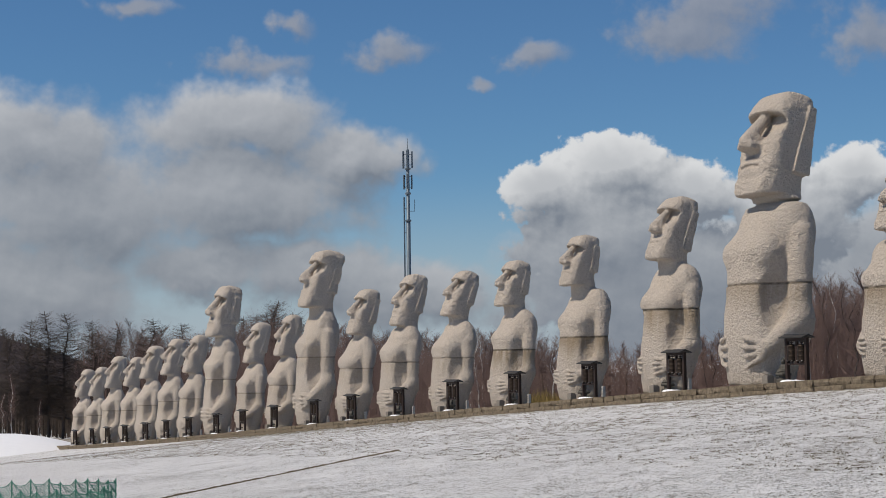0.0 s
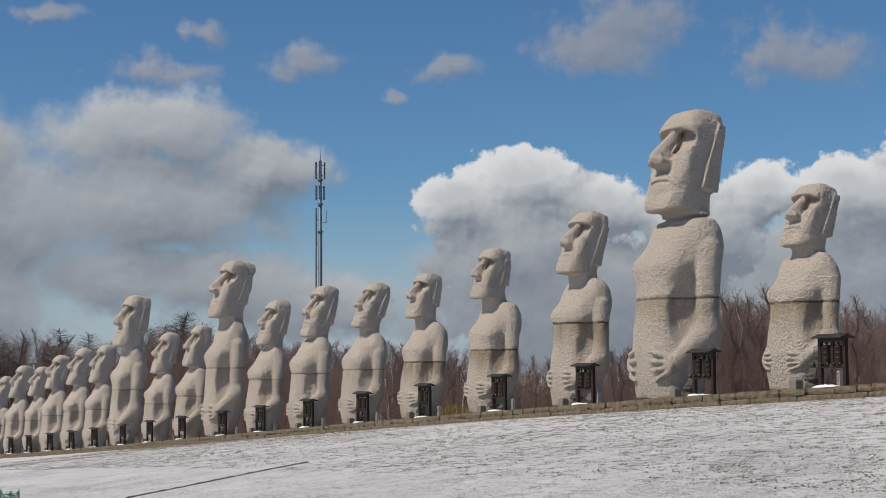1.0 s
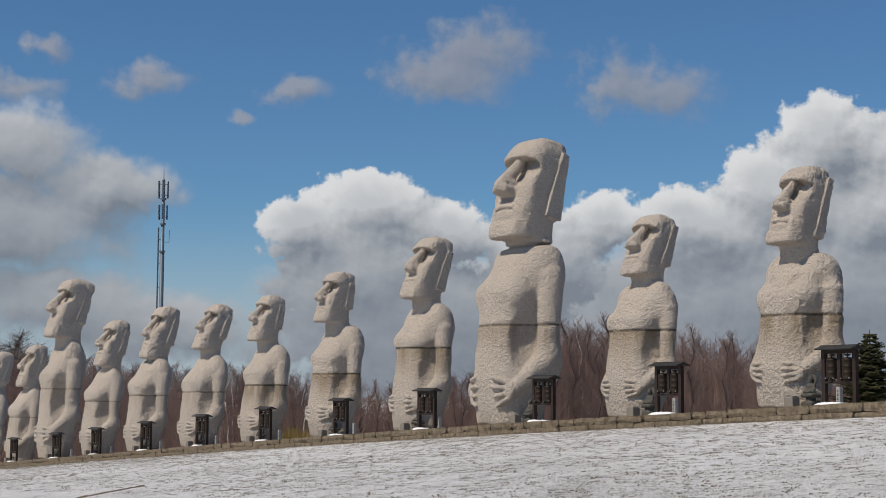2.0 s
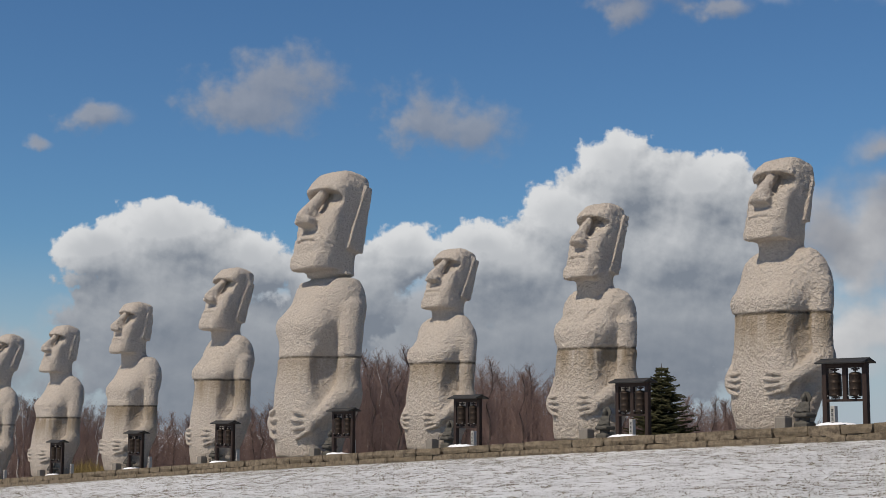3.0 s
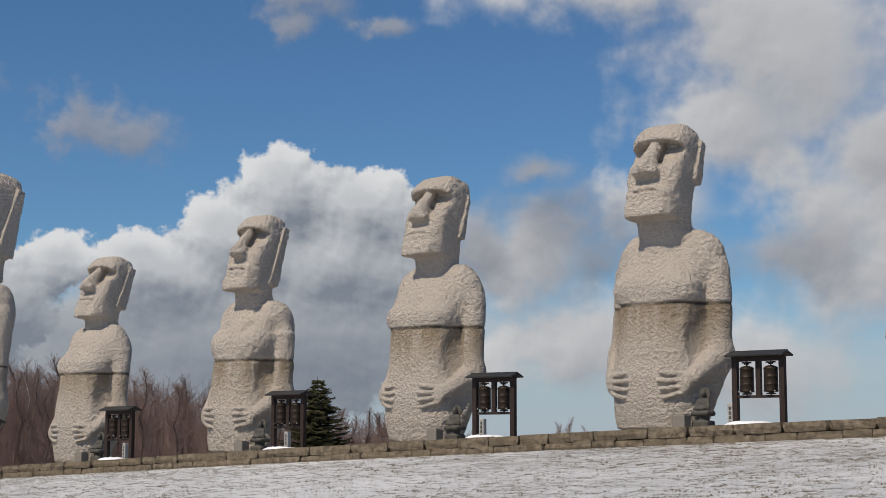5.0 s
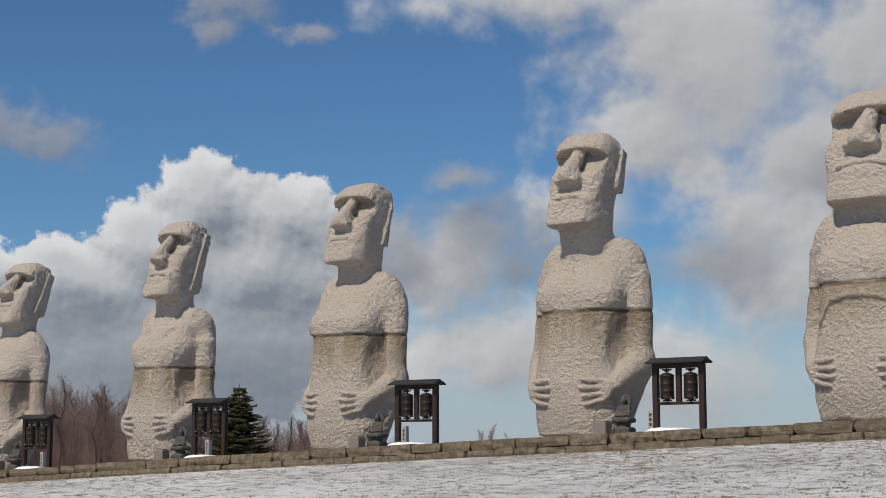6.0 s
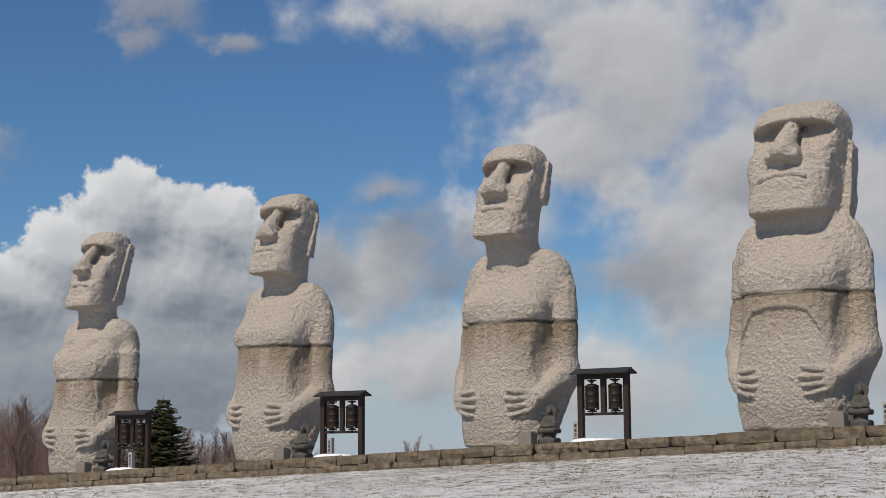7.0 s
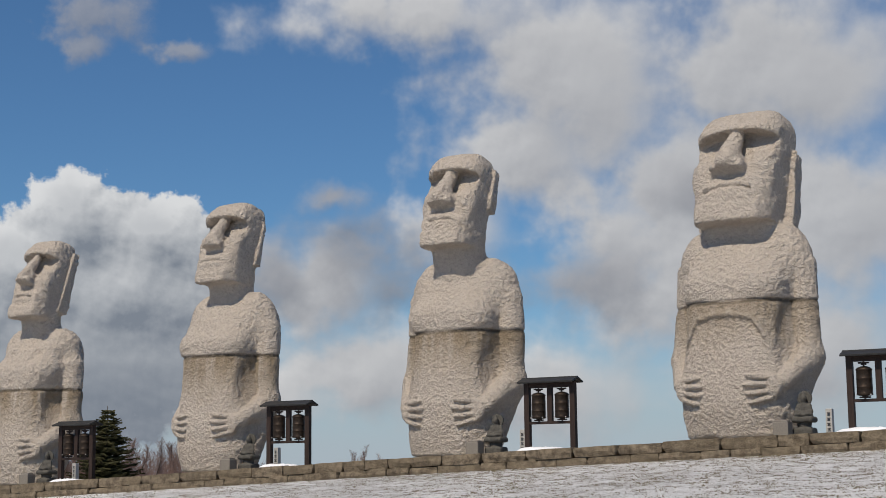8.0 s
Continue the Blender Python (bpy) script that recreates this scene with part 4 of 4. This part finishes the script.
for a, e, kind in ((-14.1, 1.95, 7), (-14.6, 2.0, 8), (-15.35, 1.7, 9), (-12.4, 1.4, 8), (-11.0, 1.7, 9), (-6.4, 2.35, 7), (-5.6, 1.9, 9), (-16.0, 1.2, 7)):
    plant(kind, a, 192, e)
for a, e in ((-15.9, -0.3), (-16.2, -1.0), (-14.95, -1.2), (-13.6, -0.6)):
    plant(4, a, 184, e)
for i in range(5):
    plant(rt.choice((4, 5)), 33.7 + 1.2 * rt.random(), 60 + 3 * rt.random(), 0.55 + 0.4 * rt.random())
for kind, ob in enumerate(KINDS):
    assert kind in used


def build_fir():
    """A young conifer: a trunk with drooping whorls of needled boughs."""
    rng = random.Random(8)
    tv, tf, nv, nf = [], [], [], []
    tube(tv, tf, (0, 0, -0.4), (0, 0, 9.95), 0.16, 0.015, 7)
    for i in range(44):
        h = 0.7 + 9.0 * (i + rng.uniform(-0.4, 0.4)) / 44
        n = 13 if i < 34 else 8
        for j in range(n):
            a = 2 * math.pi * (j + rng.random() * 0.7) / n + i
            reach = (2.75 * (1 - h / 10.3) ** 0.95 + 0.05) * rng.uniform(0.45, 1.2)
            d = np.array((math.cos(a), math.sin(a), rng.uniform(-0.25, 0.3)))
            side = np.array((-math.sin(a), math.cos(a), 0))
            p = np.array((0, 0, h))
            tube(tv, tf, p, p + d * reach, 0.03, 0.008, 3)
            steps = max(4, int(reach / 0.13))
            for k_ in range(steps):
                t = (k_ + 0.6) / steps
                q = p + d * reach * t + np.array((0, 0, 0.12 * t * t * reach))
                wide = 0.42 * (1.05 - t) * reach ** 0.5 + 0.08
                for sgn in (-1, 1):
                    e = q + (side * sgn * rng.uniform(0.6, 1) + d * 0.7) * wide + np.array((0, 0, rng.uniform(-0.16, 0.06)))
                    b = len(nv)
                    up = np.array((0, 0, 0.05 + 0.03 * rng.random()))
                    nv.extend([tuple(q - d * 0.06), tuple(q + d * 0.07), tuple(e), tuple((q + e) / 2 + up), tuple((q + e) / 2 - up)])
                    nf.extend([(b, b + 1, b + 3), (b + 1, b + 2, b + 3), (b, b + 4, b + 1), (b + 1, b + 4, b + 2)])
    top = tagged(new("fir_tree"), "dark green young fir behind the wall", "tree")
    trunk = new("trunk", mesh_of("trunk", tv, tf, BARK))
    crown = new("crown", mesh_of("crown", nv, nf, NEEDLE))
    trunk.parent = crown.parent = top
    return top


fx, fy, fz = spot(24.97, 58.0)
fh = (EYE + 58 * math.tan(radians(2.4)) - fz) / 9.8
build_fir().matrix_world = pose(fx, fy, fz, 0, 0, 40) @ Matrix.Diagonal((fh * 1.75, fh * 1.75, fh, 1))


BELT_AZ, BELT_D = (-14, -9.6, -4.9, 0.3, 5.4, 13, 24, 31), (190, 160, 132, 112, 98, 86, 78, 70)


def build_thicket():
    """Reddish brush and far woods behind the terrace, too many stems to count."""
    rng = random.Random(3)
    r = np.random.RandomState(3)
    foot, lean, high = [], [], []
    for i in range(8000):
        a = rng.uniform(-13.4, 31.0)
        dist = float(np.interp(a, BELT_AZ, BELT_D)) + rng.uniform(0, 60)
        x, y, z = spot(a, dist)
        e = float(np.interp(a, CREST_AZ, CREST_EL)) - rng.uniform(0.4, 1.7) ** 1.2 + 0.25 * noise.noise((a * 0.9, dist * 0.03, 7))
        h = max(EYE + dist * math.tan(radians(e)) - z, 1.0)
        foot.append((x, y, z - 0.3)), high.append(h)
        lean.append((rng.uniform(-0.14, 0.14) * h, rng.uniform(-0.14, 0.14) * h, h))
    foot, lean, high = np.array(foot), np.array(lean), np.array(high)
    n, many = len(foot), 15
    starts, ends, r0, r1 = [foot], [foot + lean], [np.full(n, 0.034)], [np.full(n, 0.008)]
    for _ in range(many):
        b = foot + lean * r.uniform(0.25, 1, (n, 1))
        starts.append(b)
        ends.append(b + np.stack([r.uniform(-0.32, 0.32, n), r.uniform(-0.32, 0.32, n), r.uniform(0.04, 0.3, n)], 1) * high[:, None] * 0.42)
        r0.append(np.full(n, 0.014)), r1.append(np.full(n, 0.004))
    ob = new("thicket", quad_mesh("thicket", *rods(np.concatenate(starts), np.concatenate(ends), np.concatenate(r0), np.concatenate(r1)), TWIG))
    return tagged(ob, "dense reddish-brown leafless brush behind the terrace", "brush", kind="stuff")


build_thicket()


def build_hill():
    """A wooded hill beyond the end of the row."""
    verts, faces = [], []
    cx, cy = 560 * math.sin(radians(-26.5)), 560 * math.cos(radians(-26.5))
    n, rings = 72, 22
    for j in range(rings + 1):
        r = 160.0 * j / rings
        for i in range(n):
            a = 2 * math.pi * i / n
            x, y = cx + r * math.cos(a) * 1.1, cy + r * math.sin(a)
            z = EYE - 16 + 70 * max(0, 1 - r / 160.0) ** 1.15 + 3.5 * noise.noise((x * 0.03, y * 0.03, 2)) + 2 * noise.noise((x * 0.11, y * 0.11, 5))
            verts.append((x, y, z))
    for j in range(rings):
        for i in range(n):
            k = (i + 1) % n
            faces.append((j * n + i, j * n + k, (j + 1) * n + k, (j + 1) * n + i))
    hill = new("hill", mesh_of("hill", verts, faces, WOODS, True))
    tagged(hill, "dark brown wooded hill beyond the row", "hill", kind="structure")
    rng = random.Random(9)
    v, f = [], []
    for i in range(2600):
        a, r = rng.uniform(-2.2, 0.5), 160 * rng.uniform(0.1, 1.0)
        x, y = cx + r * math.cos(a) * 1.1, cy + r * math.sin(a)
        z = EYE - 16 + 70 * max(0, 1 - r / 160.0) ** 1.15
        h = rng.uniform(1.5, 3.2)
        tube(v, f, (x, y, z - 2), (x, y, z + h), 0.22, 0.05, 3)
        for _ in range(6):
            b = rng.uniform(0.3, 1) * h
            tube(v, f, (x, y, z + b), (x + rng.uniform(-1.6, 1.6), y + rng.uniform(-1.6, 1.6), z + b + rng.uniform(0, 1.2)), 0.1, 0.02, 3)
    for i in range(900):
        x, y, z = spot(rng.uniform(-18.5, -13.2), rng.uniform(200, 300))
        h = rng.uniform(3, 8)
        tube(v, f, (x, y, z - 1), (x, y, z + h), 0.1, 0.03, 3)
        for _ in range(8):
            b = rng.uniform(0.15, 1) * h
            tube(v, f, (x, y, z + b), (x + rng.uniform(-1.6, 1.6), y + rng.uniform(-1.6, 1.6), z + b + rng.uniform(-0.2, 1.6)), 0.05, 0.012, 3)
    tagged(new("hill_woods", mesh_of("hill_woods", v, f, BARK)), "bare dark woods covering the hill and its foot", "woods", kind="stuff")


build_hill()

# ---------------------------------------------------------------- snow bank, net, turf edge


def build_snow_bank():
    verts, faces = [], []
    cx, cy, cz = spot(-18.2, 160.0)
    n, rings = 48, 14
    for j in range(rings + 1):
        r = j / rings
        for i in range(n):
            a = 2 * math.pi * i / n
            q = r * (1 + 0.12 * noise.noise((math.cos(a) * 1.3, math.sin(a) * 1.3, 4)))
            x, y = cx + 13.5 * q * math.cos(a), cy + 17 * q * math.sin(a)
            u = x * SA + y * CA
            g = ground_z(u, min(x * CA - y * SA - kerb(u), -0.5))
            verts.append((x, y, g - 0.15 + 1.95 * max(0, 1 - r ** 2.6) + 0.12 * noise.noise((x * 0.4, y * 0.4, 1)) * (1 - r)))
    for j in range(rings):
        for i in range(n):
            k = (i + 1) % n
            faces.append((j * n + i, j * n + k, (j + 1) * n + k, (j + 1) * n + i))
    return tagged(new("snow_bank", mesh_of("snow_bank", verts, faces, SNOW, True)), "smooth bank of deep white snow beyond the row", "snow bank", kind="stuff")


build_snow_bank()


def build_net_fence():
    """Low green netting hung in swags between thin posts."""
    top = tagged(new("net_fence"), "low green netting draped between thin dark posts", "fence")
    rng = random.Random(4)
    for layer, (dist, top_el, last) in enumerate(((20.0, -4.2, -12.2), (18.6, -4.55, -12.35))):
        azs = [-19.0]
        while azs[-1] < last - 0.25:
            azs.append(min(azs[-1] + rng.uniform(0.3, 0.75), last))
        azs[-1] = last
        ends = []
        for a in azs:
            x, y, z = spot(a, dist)
            h = EYE + dist * math.tan(radians(top_el + rng.uniform(-0.06, 0.1)))
            ends.append((x, y, z, h))
            pv, pf = [], []
            tube(pv, pf, (x, y, z - 0.1), (x, y, h + 0.02), 0.008, 0.008, 6)
            post = new("post", mesh_of("post", pv, pf, NET))
            post.parent = top
        for (x0, y0, z0, h0), (x1, y1, z1, h1) in zip(ends, ends[1:]):
            v, f = [], []
            n, rows = 14, 34

            def at(i, j):
                t = i / n
                sag = 0.32 * math.hypot(x1 - x0, y1 - y0) * 4 * t * (1 - t)
                hi = h0 + (h1 - h0) * t - sag * 0.8
                lo = z0 + (z1 - z0) * t - 0.02
                w_ = 0.02 * math.sin(9 * t + j)
                return np.array((x0 + (x1 - x0) * t + w_ * 0.3, y0 + (y1 - y0) * t + w_, lo + (hi - lo) * j / rows))

            for j in range(rows + 1):
                for i in range(n):
                    tube(v, f, at(i, j), at(i + 1, j), 0.006 if j == rows else 0.0028, 0.006 if j == rows else 0.0028, 3)
            for i in range(n + 1):
                for j in range(rows):
                    tube(v, f, at(i, j), at(i, j + 1), 0.0026, 0.0026, 3)
            panel = new("net", mesh_of("net", v, f, NET))
            panel.parent = top
    return top


build_net_fence()


def build_turf_edge():
    """A ragged low ridge of bare turf where the lawn steps down."""
    rng = random.Random(6)
    v, f = [], []
    a, b = np.array((-5.2, 23.0)), np.array((-0.92, 33.6))
    n = 90
    for i in range(n + 1):
        t = i / n
        p = a + (b - a) * t + np.array((0.12 * math.sin(5 * t), 0.25 * math.sin(3.1 * t)))
        wide = 0.085 * (0.25 + 0.75 * t ** 1.5) * rng.uniform(0.5, 1.4)
        for s_, h in ((-1, -0.03), (-0.3, 0.022), (0.4, 0.025), (1, -0.03)):
            x, y = p[0] - wide * s_ * 0.4, p[1] + wide * s_ * 2.4
            u = x * SA + y * CA
            v.append((x, y, ground_z(u, x * CA - y * SA - kerb(u)) + h * rng.uniform(0.5, 1.2)))
    for i in range(n):
        for j in range(3):
            f.append((i * 4 + j, i * 4 + j + 1, i * 4 + j + 5, i * 4 + j + 4))
    return tagged(new("turf_edge", mesh_of("turf_edge", v, f, EARTH, True)), "ragged brown turf edge across the snowy lawn", "turf", kind="stuff")


build_turf_edge()


def build_grass():
    """Short stiff grass that stands out of the snow where the lawn comes near."""
    rng, r = random.Random(12), np.random.RandomState(12)
    spots = []
    while len(spots) < 24000:
        u, d = rng.random() ** 1.35 * 100, rng.random() ** 1.35 * 17
        x, y = place(u, WALL_V - 0.05 - d)
        bare = noise.noise((x * 0.5, y * 0.5, 0.3)) + 0.8 * noise.noise((x * 0.13, y * 0.13, 4.0)) + max(0.0, 0.5 - u * 0.02)
        if bare > rng.uniform(-1.1, 0.9):
            spots.append((x, y, ground_z(u, WALL_V - 0.05 - d)))
    base = np.repeat(np.array(spots), 13, 0)
    n = len(base)
    base[:, :2] += r.normal(0, 0.055, (n, 2))
    turn, wide, tall = r.uniform(0, 6.28, n), r.uniform(0.009, 0.024, n), r.uniform(0.004, 0.012, n)
    side = np.stack([np.cos(turn) * wide, np.sin(turn) * wide, np.full(n, 0.0)], 1)
    tip = base + np.stack([r.uniform(-0.8, 0.8, n) * tall, r.uniform(-0.8, 0.8, n) * tall, tall], 1)
    base[:, 2] -= 0.012
    v = np.stack([base - side, base + side, tip], 1).reshape(-1, 3).tolist()
    f = np.arange(3 * n).reshape(-1, 3).tolist()
    return tagged(new("grass", mesh_of("grass", v, f, SOIL)), "short dry grass poking through thin snow", "grass", kind="stuff")


build_grass()



def build_dry_clump():
    """A mound of yellowed tall grass behind the terrace."""
    rng = random.Random(21)
    v, f = [], []
    cx, cy, cz = spot(3.7, 73.0)
    for i in range(1400):
        a, r = rng.uniform(0, 6.28), rng.random() ** 0.6 * 2.2
        x, y = cx + r * math.cos(a), cy + r * math.sin(a)
        h = (0.95 - 0.25 * r) * rng.uniform(0.6, 1.2)
        q = rng.uniform(0, 6.28)
        b = len(v)
        dx, dy = math.cos(q) * 0.03, math.sin(q) * 0.03
        v.extend([(x - dx, y - dy, cz - 0.1), (x + dx, y + dy, cz - 0.1), (x + 12 * dy + rng.uniform(-0.2, 0.2), y + 8 * dx, cz + h)])
        f.append((b, b + 1, b + 2))
    return tagged(new("dry_grass", mesh_of("dry_grass", v, f, STRAW)), "mound of yellowed tall grass behind the statues", "grass", kind="stuff")


build_dry_clump()

# ---------------------------------------------------------------- retaining wall, course by course
wall = tagged(new("retaining_wall"), "low brown wall of two rough stone courses", "wall", kind="structure")


def wall_block(seed):
    """A rough block one unit long, high and deep, with worn, uneven faces."""
    rng = random.Random(seed)
    bm = bmesh.new()
    box(bm, (1, 1, 1), (0, 0, 0))
    bmesh.ops.subdivide_edges(bm, edges=list(bm.edges), cuts=1, use_grid_fill=True)
    for v in bm.verts:
        edge = sum(abs(c) > 0.4 for c in v.co)
        v.co *= 1.0 if edge == 1 else 0.955 if edge == 2 else 0.9
        v.co.x += rng.uniform(-0.025, 0.025)
        v.co.y += rng.uniform(-0.06, 0.03)
        v.co.z += rng.uniform(-0.045, 0.03)
    me = bpy.data.meshes.new("stone_block")
    bm.to_mesh(me)
    bm.free()
    me.materials.append(BLOCK)
    return me


shapes = [wall_block(i) for i in range(8)]
rest_v, rest_f = [], []
for course, (z0, h, v0, deep) in enumerate(((-0.155, 0.21, WALL_V, 0.45), (-0.345, 0.19, WALL_V - 0.03, 0.45))):
    u = 1.0 + 0.3 * course
    while u < 151.5:
        ln = random.uniform(0.55, 1.2) if course == 0 else random.uniform(0.4, 0.95)
        x, y = place(u + ln / 2, v0 + deep / 2 + random.uniform(-0.035, 0.03))
        tip = math.degrees(math.atan((level(u) - level(u + ln)) / ln))
        m = pose(x, y, level(u + ln / 2) + z0 + h / 2 - 0.055, 0, 0, facing(u)) @ pose(0, 0, 0, 0, -tip, 0) @ Matrix.Diagonal((ln + 0.02, deep, h * random.uniform(0.95, 1.1), 1))
        me = shapes[random.randrange(8)]
        if u < 82:
            ob = new("stone_block", me)
            ob.parent = wall
            ob.matrix_world = m
        else:
            b = len(rest_v)
            rest_v.extend([tuple(m @ q.co) for q in me.vertices])
            rest_f.extend([tuple(b + i for i in q.vertices) for q in me.polygons])
        u += ln
rest = new("far_stone_blocks", mesh_of("far_stone_blocks", rest_v, rest_f, BLOCK))
rest.parent = wall
tagged(rest, kind="stuff")
